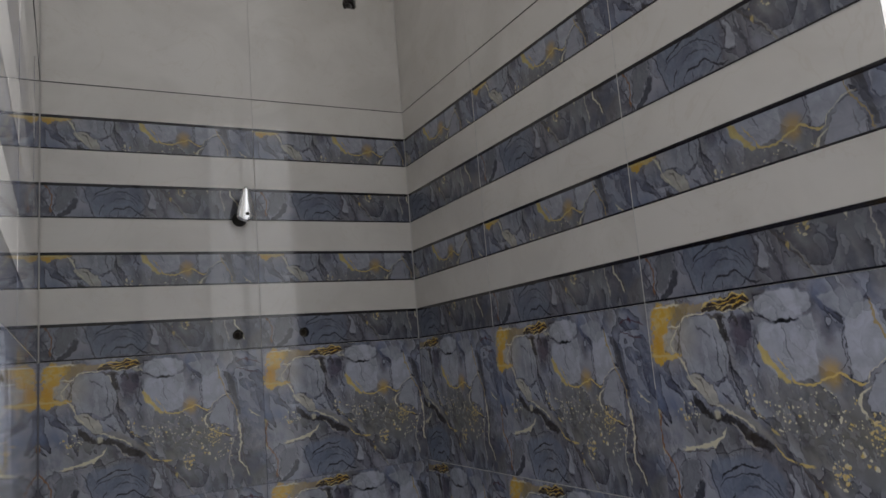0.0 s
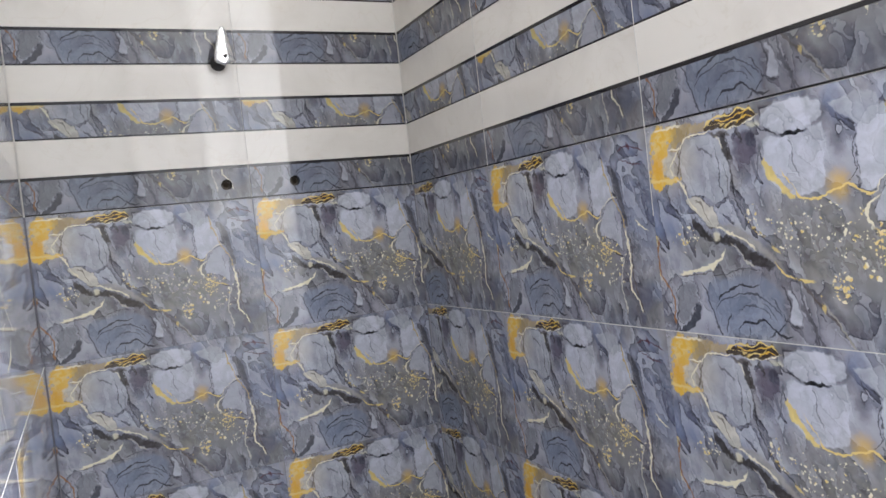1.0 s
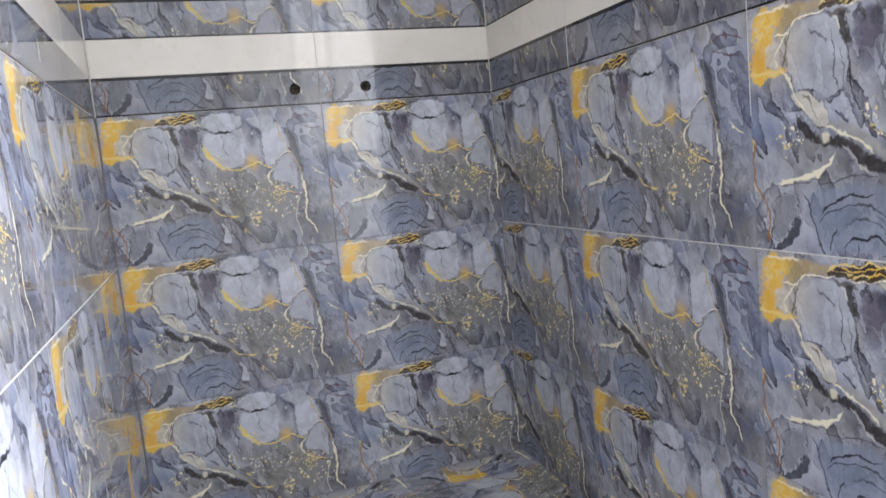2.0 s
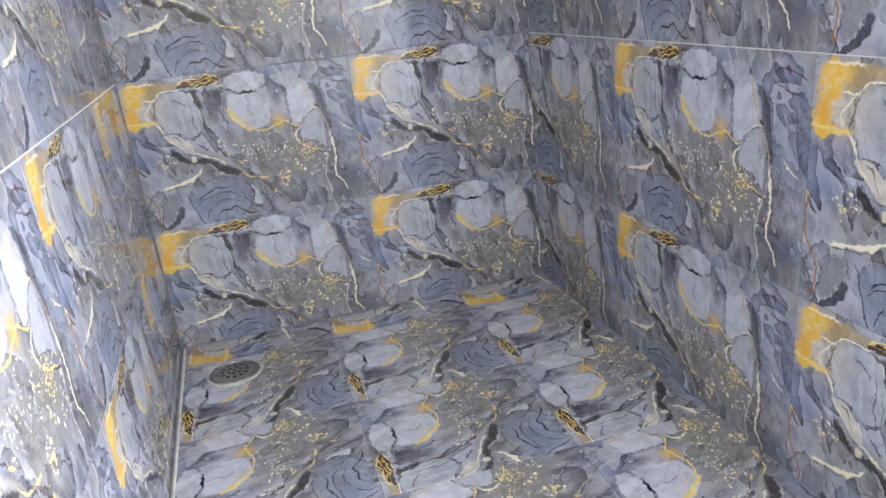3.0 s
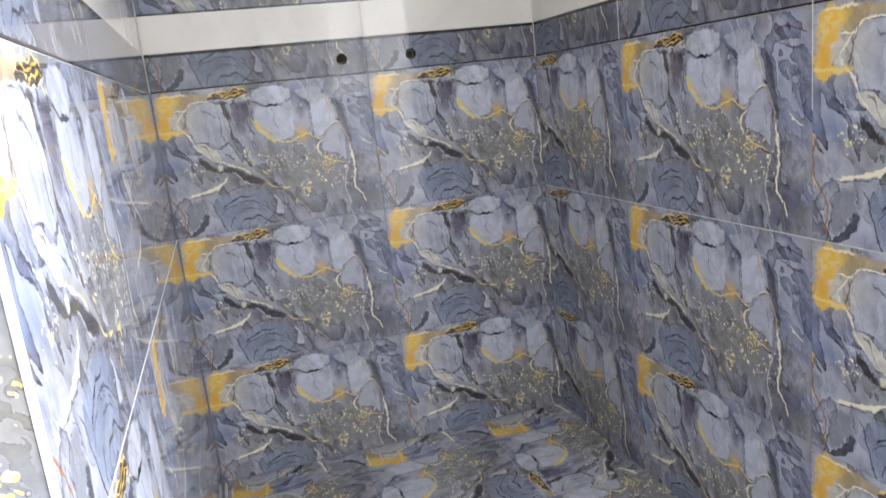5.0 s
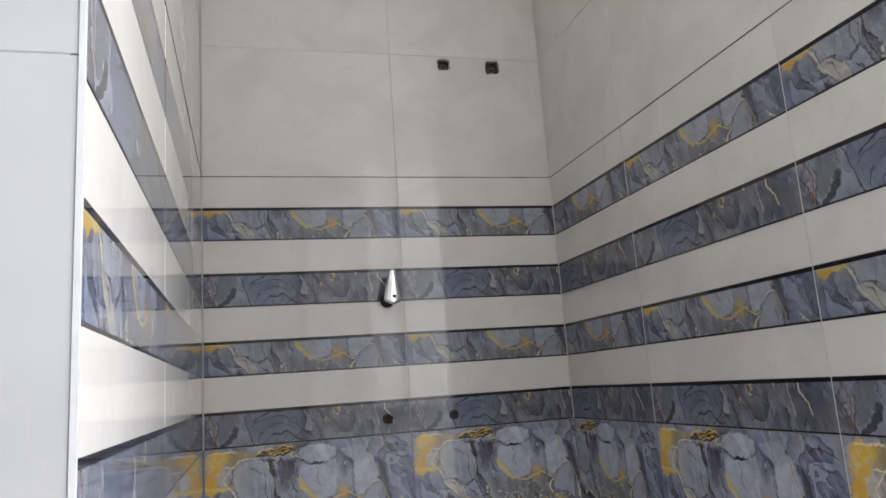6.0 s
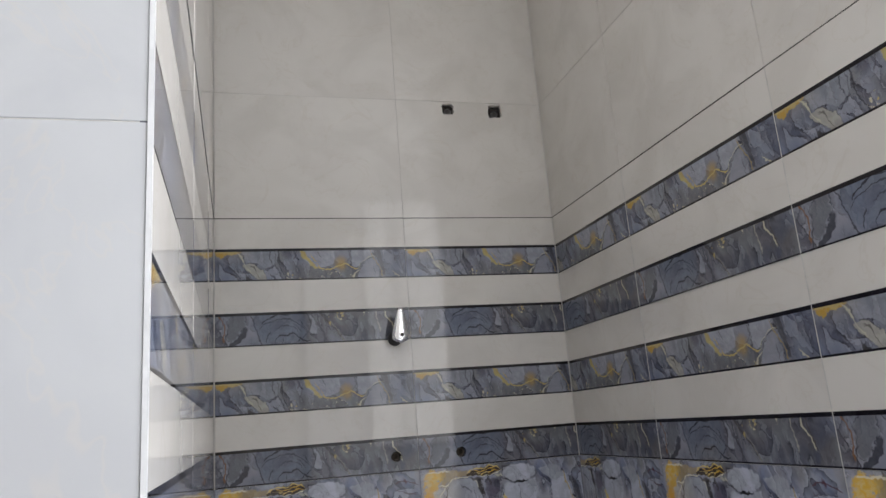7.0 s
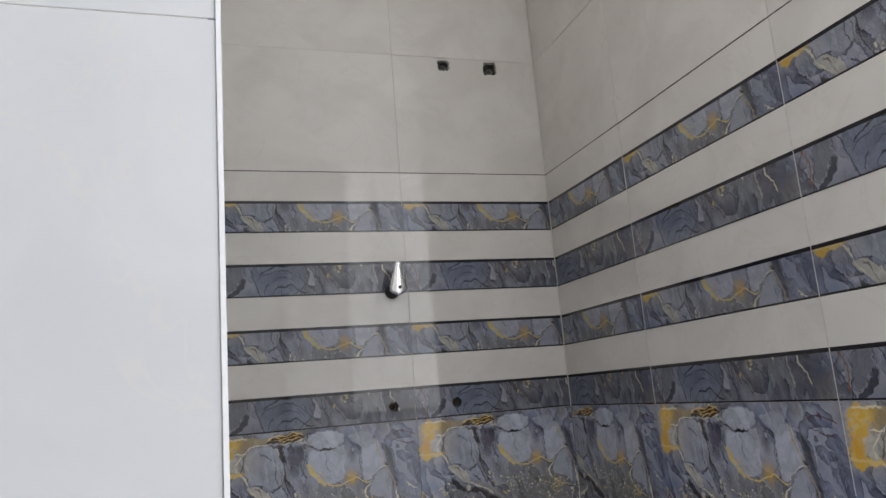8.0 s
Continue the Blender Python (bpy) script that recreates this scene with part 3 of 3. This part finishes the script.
M_CEMENT_WHITE = plain("white_cement", (0.62, 0.61, 0.58), (0.48, 0.47, 0.45), 50, 0.9, 0, 0.002)


# ---- mesh helpers ----
def part(name, bm, material, parent=None, label="", smooth=False):
    """Links a bmesh as one mesh object, under a thing or a part."""
    me = bpy.data.meshes.new(name)
    bm.normal_update()
    bm.to_mesh(me)
    bm.free()
    me.materials.append(material)
    if smooth:
        me.polygons.foreach_set("use_smooth", [True] * len(me.polygons))
    ob = new(name, me)
    if parent is not None:
        ob.parent = parent
    if label:
        tagged(ob, label)
    return ob


def box(bm, x0, x1, y0, y1, z0, z1):
    got = bmesh.ops.create_cube(bm, size=1)["verts"]
    for w in got:
        w.co = (x0 + (w.co.x + 0.5) * (x1 - x0), y0 + (w.co.y + 0.5) * (y1 - y0), z0 + (w.co.z + 0.5) * (z1 - z0))
    return got


def boxes(*sizes):
    bm = bmesh.new()
    for s in sizes:
        box(bm, *s)
    return bm


def lathe(bm, profile, steps=32, m=Matrix()):
    """A turned shape from (radius, height) pairs."""
    rings = []
    for r, h in profile:
        rings.append([bm.verts.new(m @ Vector((r * math.cos(i * math.tau / steps), r * math.sin(i * math.tau / steps), h))) for i in range(steps)])
    for a, b in zip(rings, rings[1:]):
        for i in range(steps):
            bm.faces.new((a[i], a[(i + 1) % steps], b[(i + 1) % steps], b[i]))
    if profile[0][0] > 0:
        bm.faces.new(list(reversed(rings[0])))
    bm.faces.new(rings[-1])


# ---- tiles ----
DEEP_TILE, GAP, LIP = 0.008, 0.0005, 0.0005
tile_meshes = {}


def tile_mesh(w, h, u0, v0, material, holes=()):
    """A glazed tile, front at z = 0, lower left corner at 0, 0; its edge is eased and the print starts at u0, v0."""
    key = (round(w, 4), round(h, 4), round(u0, 4), round(v0, 4), material.name, tuple(holes))
    if key in tile_meshes:
        return tile_meshes[key]
    bm = bmesh.new()

    def loop(points, z):
        vs = [bm.verts.new((x, y, z)) for x, y in points]
        return vs

    def band(a, b):
        n = len(a)
        for i in range(n):
            bm.faces.new((a[i], a[(i + 1) % n], b[(i + 1) % n], b[i]))

    def rect(i):
        return [(GAP + i, GAP + i), (w - GAP - i, GAP + i), (w - GAP - i, h - GAP - i), (GAP + i, h - GAP - i)]

    low, mid, top = loop(rect(0), -DEEP_TILE), loop(rect(0), -LIP), loop(rect(LIP), 0)
    band(low, mid)
    band(mid, top)
    if not holes:
        bm.faces.new(top)
    else:
        edges = [bm.edges.get((top[i], top[(i + 1) % 4])) for i in range(4)]
        for hx, hy, hw, hh, seed in holes:
            rnd = random.Random(seed)
            n = 14
            ring = []
            for i in range(n):
                a = i * math.tau / n
                sq = 1 / max(abs(math.cos(a)), abs(math.sin(a))) if hw > 0.025 else 1.0
                j = rnd.uniform(0.86, 1.08) if hw > 0.025 else rnd.uniform(0.97, 1.03)
                ring.append((hx + hw / 2 * math.cos(a) * sq * j, hy + hh / 2 * math.sin(a) * sq * j))
            face, back = loop(ring, 0), loop(ring, -DEEP_TILE - 0.004)
            band(back, face)
            edges += [bm.edges.get((face[i], face[(i + 1) % n])) for i in range(n)]
        bmesh.ops.triangle_fill(bm, use_beauty=True, edges=edges, normal=(0, 0, 1))
    lay = bm.loops.layers.uv.new("print")
    for f in bm.faces:
        for lp in f.loops:
            lp[lay].uv = (u0 + lp.vert.co.x, v0 + h - lp.vert.co.y)
    bmesh.ops.recalc_face_normals(bm, faces=bm.faces)
    me = bpy.data.meshes.new("tile")
    bm.to_mesh(me)
    bm.free()
    me.materials.append(material)
    tile_meshes[key] = me
    return me


rnd_tiles = random.Random(5)


def lay(base, parent, x, y, w, h, u0, v0, material, holes=()):
    """One tile at x, y of the plane base, tilted by a hair as laid by hand."""
    ob = new("tile", tile_mesh(w, h, u0, v0, material, holes))
    ob.parent = parent
    tilt = pose(x, y, rnd_tiles.uniform(-0.00015, 0.0002), rnd_tiles.uniform(-0.04, 0.04), rnd_tiles.uniform(-0.04, 0.04), 0)
    ob.matrix_basis = base @ tilt
    return ob


def courses():
    """Tile courses from the floor up: height of foot, height, print's start, material."""
    rows = []
    for i in range(3):
        z1 = BAND - i * TH
        z0 = max(0.0, z1 - TH)
        rows.append((z0, z1 - z0, 0.0, M_PRINT))
    rows += [(BAND, TH, 0.0, M_STRIPE), (BAND + TH, TH, 0.0, M_STRIPE)]
    z = BAND + 2 * TH
    while z < TOP - 0.01:
        h = min(0.318, TOP - z)
        rows.append((z, h, 0.0, M_IVORY))
        z += 0.318
    return rows


def jamb_courses():
    """The same on the front face: dimmed cool tiles down to the patterned ones, no stripes."""
    rows = [(0.862 - TH * (i + 1), TH, 0.0, M_PRINT) for i in range(2)] + [(0.0, 0.262, 0.0, M_PRINT)]
    z = 0.862
    while z < TOP - 0.01:
        rows.append((z, min(0.318, TOP - z), 0.0, M_COOL_DIM))
        z += 0.318
    return rows


def wall_of_tiles(base, parent, columns, holes=(), rows=None):
    """columns: start along the wall, width, print's start. holes: x, z, width, height, seed on the wall."""
    for z0, h, v0, mat in rows or courses():
        for x0, w, u0 in columns:
            mine = tuple((round(a - x0, 4), round(b - z0, 4), c, d, s) for a, b, c, d, s in holes if x0 < a < x0 + w and z0 < b < z0 + h)
            lay(base, parent, x0, z0, w, h, u0, v0, mat, mine)


def plane(origin, right, up):
    right, up = Vector(right), Vector(up)
    out = right.cross(up)
    return Matrix.Translation(origin) @ Matrix((right, up, out)).transposed().to_4x4()


def structure(name, bm, material, label, category):
    return tagged(part(name, bm, material), label, category, kind="structure")


# ---- walls, floor, ceiling ----
BED = 0.0010                         # joints lie this far behind the tile faces
PIPES = [(-0.052, 0.901, 0.024, 0.024, 3), (0.102, 0.899, 0.024, 0.024, 4)]
SOCKETS = [(0.139, 1.764, 0.032, 0.031, 8), (0.268, 1.761, 0.038, 0.037, 11)]


def back_wall():
    """A slab whose front is left open at the pipe holes, with a pocket behind each."""
    bm = bmesh.new()
    cuts = [(x, z, w * 1.5, h * 1.5) for x, z, w, h, _ in PIPES + SOCKETS]
    xs = sorted({ROOM_L, ROOM_R} | {x + s * w / 2 for x, z, w, h in cuts for s in (-1, 1)})
    zs = sorted({0.0, TOP} | {z + s * h / 2 for x, z, w, h in cuts for s in (-1, 1)})
    for i in range(len(xs) - 1):
        for j in range(len(zs) - 1):
            cx, cz = (xs[i] + xs[i + 1]) / 2, (zs[j] + zs[j + 1]) / 2
            hole = any(abs(cx - x) < w / 2 and abs(cz - z) < h / 2 for x, z, w, h in cuts)
            if not hole:
                vs = [bm.verts.new((a, BED, b)) for a, b in ((xs[i], zs[j]), (xs[i + 1], zs[j]), (xs[i + 1], zs[j + 1]), (xs[i], zs[j + 1]))]
                bm.faces.new(vs)
    bmesh.ops.remove_doubles(bm, verts=bm.verts, dist=1e-6)
    box(bm, ROOM_L, ROOM_R, 0.075, 0.16, 0.0, TOP)
    return bm


wall_back = structure("wall_back", back_wall(), M_GROUT, "back wall of the shower niche, patterned, striped and ivory tiles", "wall")


def leaning_slab():
    bm = boxes((ROOM_L, X_LEFT - BED, Y_FRONT + BED, -0.001, 0, TOP))
    for w in bm.verts:
        if w.co.x > ROOM_L + 0.1 and w.co.y < -0.1:
            w.co.x = X_LEFT_FRONT - BED
    return bm


wall_left = structure("wall_left", leaning_slab(), M_GROUT,
                      "side wall of the niche, tiled, bright with daylight", "wall")


def right_slab():
    bm = boxes((X_RIGHT + BED, ROOM_R, Y_RIGHT, -0.001, 0, TOP))
    for w in bm.verts:
        if w.co.x < ROOM_R - 0.1 and w.co.y < -0.1:
            w.co.x = X_RIGHT_FRONT + BED
    return bm


wall_right = structure("wall_right", right_slab(), M_GROUT, "long side wall of the niche, patterned and striped tiles", "wall")
wall_room_left = structure("wall_room_left", boxes((ROOM_L - 0.12, ROOM_L, ROOM_B - 0.12, 0.16, 0, TOP)), M_PLASTER, "plain painted side wall of the outer room", "wall")
wall_room_right = structure("wall_room_right", boxes((ROOM_R, ROOM_R + 0.12, ROOM_B - 0.12, DOOR_Y0, 0, TOP), (ROOM_R, ROOM_R + 0.12, DOOR_Y1, 0.16, 0, TOP),
                                                       (ROOM_R, ROOM_R + 0.12, DOOR_Y0, DOOR_Y1, DOOR_Z, TOP)), M_PLASTER, "plain painted wall of the outer room with an added doorway for light", "wall")
wall_window = structure("wall_window", boxes((ROOM_L, WIDE_X0, ROOM_B - 0.12, ROOM_B, 0, TOP), (WIDE_X0, WIDE_X1, ROOM_B - 0.12, ROOM_B, DOOR_Z, TOP),
                                             (WIDE_X1, WIN_X0, ROOM_B - 0.12, ROOM_B, 0, TOP), (WIN_X1, ROOM_R, ROOM_B - 0.12, ROOM_B, 0, TOP),
                                             (WIN_X0, WIN_X1, ROOM_B - 0.12, ROOM_B, 0, WIN_Z0), (WIN_X0, WIN_X1, ROOM_B - 0.12, ROOM_B, WIN_Z1, TOP)),
                        M_PLASTER, "plain painted wall with a window and an added doorway for light", "wall")
ceiling = structure("ceiling", boxes((ROOM_L - 0.12, ROOM_R + 0.12, ROOM_B - 0.12, 0.16, TOP, TOP + 0.12)), M_PLASTER, "plain white painted ceiling", "ceiling")
floor = structure("floor", boxes((ROOM_L - 0.12, ROOM_R + 0.12, ROOM_B - 0.12, 0.16, -0.12, -BED)), M_GROUT_GREY, "floor laid with patterned grey-blue and gold tiles", "floor")


def window():
    w = structure("window_1", boxes((WIN_X0, WIN_X0 + 0.04, ROOM_B - 0.09, ROOM_B - 0.03, WIN_Z0, WIN_Z1), (WIN_X1 - 0.04, WIN_X1, ROOM_B - 0.09, ROOM_B - 0.03, WIN_Z0, WIN_Z1),
                                    (WIN_X0 + 0.04, WIN_X1 - 0.04, ROOM_B - 0.09, ROOM_B - 0.03, WIN_Z0, WIN_Z0 + 0.04),
                                    (WIN_X0 + 0.04, WIN_X1 - 0.04, ROOM_B - 0.09, ROOM_B - 0.03, WIN_Z1 - 0.04, WIN_Z1),
                                    (0.515, 0.545, ROOM_B - 0.09, ROOM_B - 0.03, WIN_Z0 + 0.04, WIN_Z1 - 0.04)), M_TRIM, "white framed window with two lights", "window")
    glass = Nodes("window_glass")
    glass.bsdf.inputs["Transmission Weight"].default_value = 1.0
    glass.finish((0.95, 0.97, 0.97), 0.02)
    for x0, x1 in ((WIN_X0 + 0.04, 0.515), (0.545, WIN_X1 - 0.04)):
        pane = part("pane", boxes((x0, x1, ROOM_B - 0.064, ROOM_B - 0.060, WIN_Z0 + 0.04, WIN_Z1 - 0.04)), glass.mat, w, "clear window glass")
        pane.visible_shadow = False
    return w


window()

# ---- fixtures ----
OUT = plane((0, 0, 0), (1, 0, 0), (0, 0, 1))        # x right, y up, z out of the back wall


def lever_valve(x, z):
    """Concealed stop valve: black collar in the wall, chrome stem and a drop-shaped lever that points up."""
    top = tagged(new("shower_valve"), "chrome lever shower valve on the striped back wall", "valve")
    top.matrix_basis = OUT @ pose(x, z, 0)
    bm = bmesh.new()
    lathe(bm, [(0.0170, 0.0), (0.0170, 0.004), (0.0150, 0.007), (0.013, 0.009), (0.012, 0.030)], 28, pose(-0.006, -0.007, 0))
    part("collar", bm, M_BLACK, top, "black rubber collar", True)
    bm = bmesh.new()
    lathe(bm, [(0.0095, 0.008), (0.0095, 0.034), (0.0125, 0.036), (0.0135, 0.044), (0.010, 0.049)], 24)
    part("stem", bm, M_CHROME, top, "polished chrome stem", True)
    bm = bmesh.new()
    rings, n = [], 20
    for i in range(15):
        f = i / 14
        y = -0.022 + 0.078 * f
        wide = 0.0215 * min(1.0, math.sqrt(max(0.0, 1 - (1 - min(f / 0.22, 1.0)) ** 2)) + 0.05) * (1 - 0.72 * (max(0.0, f - 0.22) / 0.78) ** 1.25) * (1.0 if f < 0.95 else 0.7)
        thick = 0.0085 * (1 - 0.5 * f) * (0.35 + 0.65 * math.sin(math.pi * min(1.0, 0.1 + 0.85 * f)))
        mid = 0.046 + 0.014 * f * f
        rings.append([bm.verts.new((max(wide, 0.0016) * math.cos(a * math.tau / n), y, mid + max(thick, 0.0014) * math.sin(a * math.tau / n))) for a in range(n)])
    for p, q in zip(rings, rings[1:]):
        for i in range(n):
            bm.faces.new((p[i], p[(i + 1) % n], q[(i + 1) % n], q[i]))
    bm.faces.new(rings[0])
    bm.faces.new(rings[-1])
    bmesh.ops.recalc_face_normals(bm, faces=bm.faces)
    lever = part("lever", bm, M_CHROME, top, "drop-shaped chrome lever", True)
    bm = bmesh.new()
    lathe(bm, [(0.0040, 0.0535), (0.0040, 0.0555), (0.0032, 0.0560)], 16, pose(0.002, -0.004, 0))
    part("cap", bm, M_BLACK, lever, "dark screw cap", True)
    return top


lever_valve(-0.033, 1.176)


def pipe_end(x, z, depth, radius, mat, label):
    """A threaded pipe mouth set back in its hole, bedded in cement."""
    top = tagged(new("pipe_outlet"), label, "pipe outlet", "capped pipe outlets in the back wall")
    top.matrix_basis = OUT @ pose(x, z, 0)
    bm = bmesh.new()
    r = radius
    lathe(bm, [(r, -depth - 0.03), (r, -depth), (r * 0.86, -depth + 0.001), (r * 0.66, -depth), (r * 0.62, -depth - 0.018), (r * 0.01, -depth - 0.018)], 24)
    part("socket", bm, mat, top, "", True)
    bm = bmesh.new()
    n = 22
    rnd = random.Random(int(x * 1000) + 77)
    a = [bm.verts.new((r * 1.02 * math.cos(i * math.tau / n), r * 1.02 * math.sin(i * math.tau / n), -depth - 0.006)) for i in range(n)]
    b = [bm.verts.new((r * 2.3 * math.cos(i * math.tau / n), r * 2.3 * math.sin(i * math.tau / n), -depth - 0.002 - rnd.uniform(0, 0.006))) for i in range(n)]
    c = [bm.verts.new((r * 2.3 * math.cos(i * math.tau / n), r * 2.3 * math.sin(i * math.tau / n), -0.070)) for i in range(n)]
    for p, q in ((a, b), (b, c)):
        for i in range(n):
            bm.faces.new((p[i], p[(i + 1) % n], q[(i + 1) % n], q[i]))
    part("bedding", bm, M_CEMENT_SHADED, top, "rough cement bedding, darkened for shade in the hole")
    return top


for px, pz, pw, ph, ps in PIPES:
    pipe_end(px, pz, 0.010, 0.0085, M_BRASS, "dull brass threaded pipe outlet in a drilled tile")
for px, pz, pw, ph, ps in SOCKETS:
    pipe_end(px + 0.002, pz - 0.003, 0.013, 0.0100, M_STEEL_SHADED, "steel pipe outlet in a roughly chipped tile")


def floor_drain(x, y):
    """Round steel drain: raised rim, domed plate with punched holes, black disc as shade below."""
    top = tagged(new("floor_drain"), "round steel floor drain with a perforated cover", "drain")
    top.location = (x, y, 0)
    bm = bmesh.new()
    lathe(bm, [(0.0400, 0.0005), (0.0410, 0.0035), (0.0440, 0.0042), (0.0475, 0.0036), (0.0495, 0.0012), (0.0500, -0.0010)], 48)
    bm.faces.ensure_lookup_table()
    bmesh.ops.delete(bm, geom=[f for f in bm.faces if len(f.verts) > 4], context="FACES_ONLY")
    part("rim", bm, M_DRAIN, top, "dull steel rim", True)
    bm = bmesh.new()
    lathe(bm, [(0.0490, 0.0002), (0.0500, 0.0018), (0.0535, 0.0016), (0.0560, 0.0004), (0.0565, -0.0010)], 48)
    bmesh.ops.delete(bm, geom=[f for f in bm.faces if len(f.verts) > 4], context="FACES_ONLY")
    part("collar", bm, M_CEMENT_WHITE, top, "white cement collar", True)
    bm = bmesh.new()

    def ring(cx, cy, r, n):
        vs = [bm.verts.new((cx + r * math.cos(i * math.tau / n), cy + r * math.sin(i * math.tau / n), 0)) for i in range(n)]
        return [bm.edges.new((vs[i], vs[(i + 1) % n])) for i in range(n)]

    edges = ring(0, 0, 0.0405, 48)
    for count, r in ((1, 0.0), (6, 0.0125), (12, 0.0250)):
        for i in range(count):
            a = i * math.tau / count + r * 20
            edges += ring(r * math.cos(a), r * math.sin(a), 0.0040, 10)
    bmesh.ops.triangle_fill(bm, use_beauty=True, edges=edges, normal=(0, 0, 1))
    for w in bm.verts:
        w.co.z = 0.0046 - 1.9 * (w.co.x ** 2 + w.co.y ** 2)
    part("cover", bm, M_DRAIN, top, "perforated brushed steel cover")
    # flat black disc stands in for the shade under the holes
    bm = bmesh.new()
    lathe(bm, [(0.0001, -0.0012), (0.041, -0.0012), (0.041, 0.0006)], 32)
    part("shade_disc", bm, M_BLACK, top, "black disc for the shade inside the drain")
    return top


floor_drain(-0.336, -0.163)


def run(name, points, radius, mat, label, category):
    """A thin bead or strip along a line."""
    bm = bmesh.new()
    for a, b in zip(points, points[1:]):
        a, b = Vector(a), Vector(b)
        way = (b - a)
        got = bmesh.ops.create_cone(bm, segments=8, radius1=radius, radius2=radius, depth=way.length, cap_ends=True)["verts"]
        bmesh.ops.transform(bm, matrix=Matrix.Translation((a + b) / 2) @ way.to_track_quat("Z", "Y").to_matrix().to_4x4(), verts=got)
    return structure(name, bm, mat, label, category)


structure("trim_1", boxes((X_LEFT_FRONT - 0.0028, X_LEFT_FRONT + 0.0006, Y_FRONT - 0.0010, Y_FRONT + 0.0040, 0.002, TOP - 0.002)), M_TRIM, "white edge trim on the corner of the wall", "trim")
run("trim_2", [(X_LEFT + 0.006, -0.003, -0.0030), (X_LEFT_FRONT + 0.006, Y_FRONT, -0.0030)], 0.0042, M_CEMENT_WHITE, "white cement joint along the foot of the wall", "joint")
run("trim_3", [(X_LEFT, 0.001, 0.0005), (X_RIGHT, 0.001, 0.0005)], 0.002, M_GROUT_GREY, "grey joint at the foot of the back wall", "joint")
run("trim_4", [(X_RIGHT, 0.0, 0.001), (X_RIGHT, 0.0, TOP - 0.002)], 0.0010, M_GROUT, "cement joint in the corner of the niche", "joint")
SEAM = BAND + 2 * TH
run("trim_8", [(X_LEFT - 0.0008, -0.002, BAND - TH), (X_LEFT_FRONT - 0.0008, Y_FRONT, BAND - TH)], 0.0014, M_CEMENT_WHITE, "white cement joint between patterned tiles", "joint")
for i, d, foot in ((9, 0.365, BAND), (10, 0.820, BAND - 0.13)):
    x = X_RIGHT + (X_RIGHT_FRONT - X_RIGHT) * d / -Y_RIGHT
    run("trim_%d" % i, [(x + 0.0002, -d, foot), (x + 0.0002, -d, SEAM - 0.002)], 0.0008, M_CEMENT_WHITE, "white cement joint between wall tiles", "joint")
run("trim_11", [(X_RIGHT + 0.0003, -0.002, BAND + TH), (X_RIGHT_FRONT + 0.0003, Y_RIGHT, BAND + TH)], 0.0008, M_CEMENT_WHITE, "white cement joint between striped tiles", "joint")
run("trim_12", [(X_RIGHT + 0.0003, -0.002, BAND - TH), (X_RIGHT_FRONT + 0.0003, Y_RIGHT, BAND - TH)], 0.0008, M_CEMENT_WHITE, "white cement joint between patterned tiles", "joint")
run("trim_5", [(X_LEFT, 0.0002, SEAM), (X_RIGHT, 0.0002, SEAM)], 0.0012, M_SEAM, "dark joint above the striped tiles", "joint")
run("trim_6", [(X_RIGHT + 0.0002, 0, SEAM), (X_RIGHT_FRONT + 0.0002, Y_RIGHT, SEAM)], 0.0012, M_SEAM, "dark joint above the striped tiles", "joint")
run("trim_7", [(X_LEFT - 0.0002, 0, SEAM), (X_LEFT_FRONT - 0.0002, Y_FRONT, SEAM)], 0.0012, M_SEAM, "dark joint above the striped tiles", "joint")

# ---- pieces of walls and floor ----
BACK = plane((0, 0, 0), (1, 0, 0), (0, 0, 1))
RIGHT = plane((X_RIGHT, 0, 0), Vector((X_RIGHT_FRONT - X_RIGHT, Y_RIGHT, 0)).normalized(), (0, 0, 1))
LEFT = plane((X_LEFT_FRONT, Y_FRONT, 0), Vector((X_LEFT - X_LEFT_FRONT, -Y_FRONT, 0)).normalized(), (0, 0, 1))
JAMB = plane((0, Y_FRONT, 0), (1, 0, 0), (0, 0, 1))
FLOOR = plane((0, 0, 0), (0, 1, 0), (-1, 0, 0))

wall_of_tiles(BACK, wall_back, [(X_LEFT + 0.001, 0.446, 0.004), (0.0, X_RIGHT - 0.001, 0.0)], PIPES + SOCKETS)
wall_of_tiles(RIGHT, wall_right, [(0.001, 0.364, 0.086), (0.365, 0.455, 0.0), (0.820, 0.419, 0.0)])
wall_of_tiles(LEFT, wall_left, [(0.0, TW, 0.0), (TW, TW, 0.0), (2 * TW, -Y_FRONT - 2 * TW - 0.001, 0.0)])
wall_of_tiles(JAMB, wall_left, [(X_LEFT_FRONT - 0.0025 - 0.31, 0.31, 0.0), (X_LEFT_FRONT - 0.0025 - 0.31 - TW, TW, 0.0)], (), jamb_courses())

FX, FY = 0.305, 0.275
for i in range(4):
    for j in range(5):
        x0, y1 = X_LEFT + 0.012 + FX * i, -0.104 - FY * (j - 1) if j else -0.001
        u0, w = (0.09, FY) if j else (0.0, 0.103)
        if x0 > X_RIGHT:
            continue
        h = min(FX, X_RIGHT_FRONT - 0.001 - x0)
        lay(FLOOR, floor, y1 - w, -x0 - h, w, h, u0, 0.0, M_PRINT)
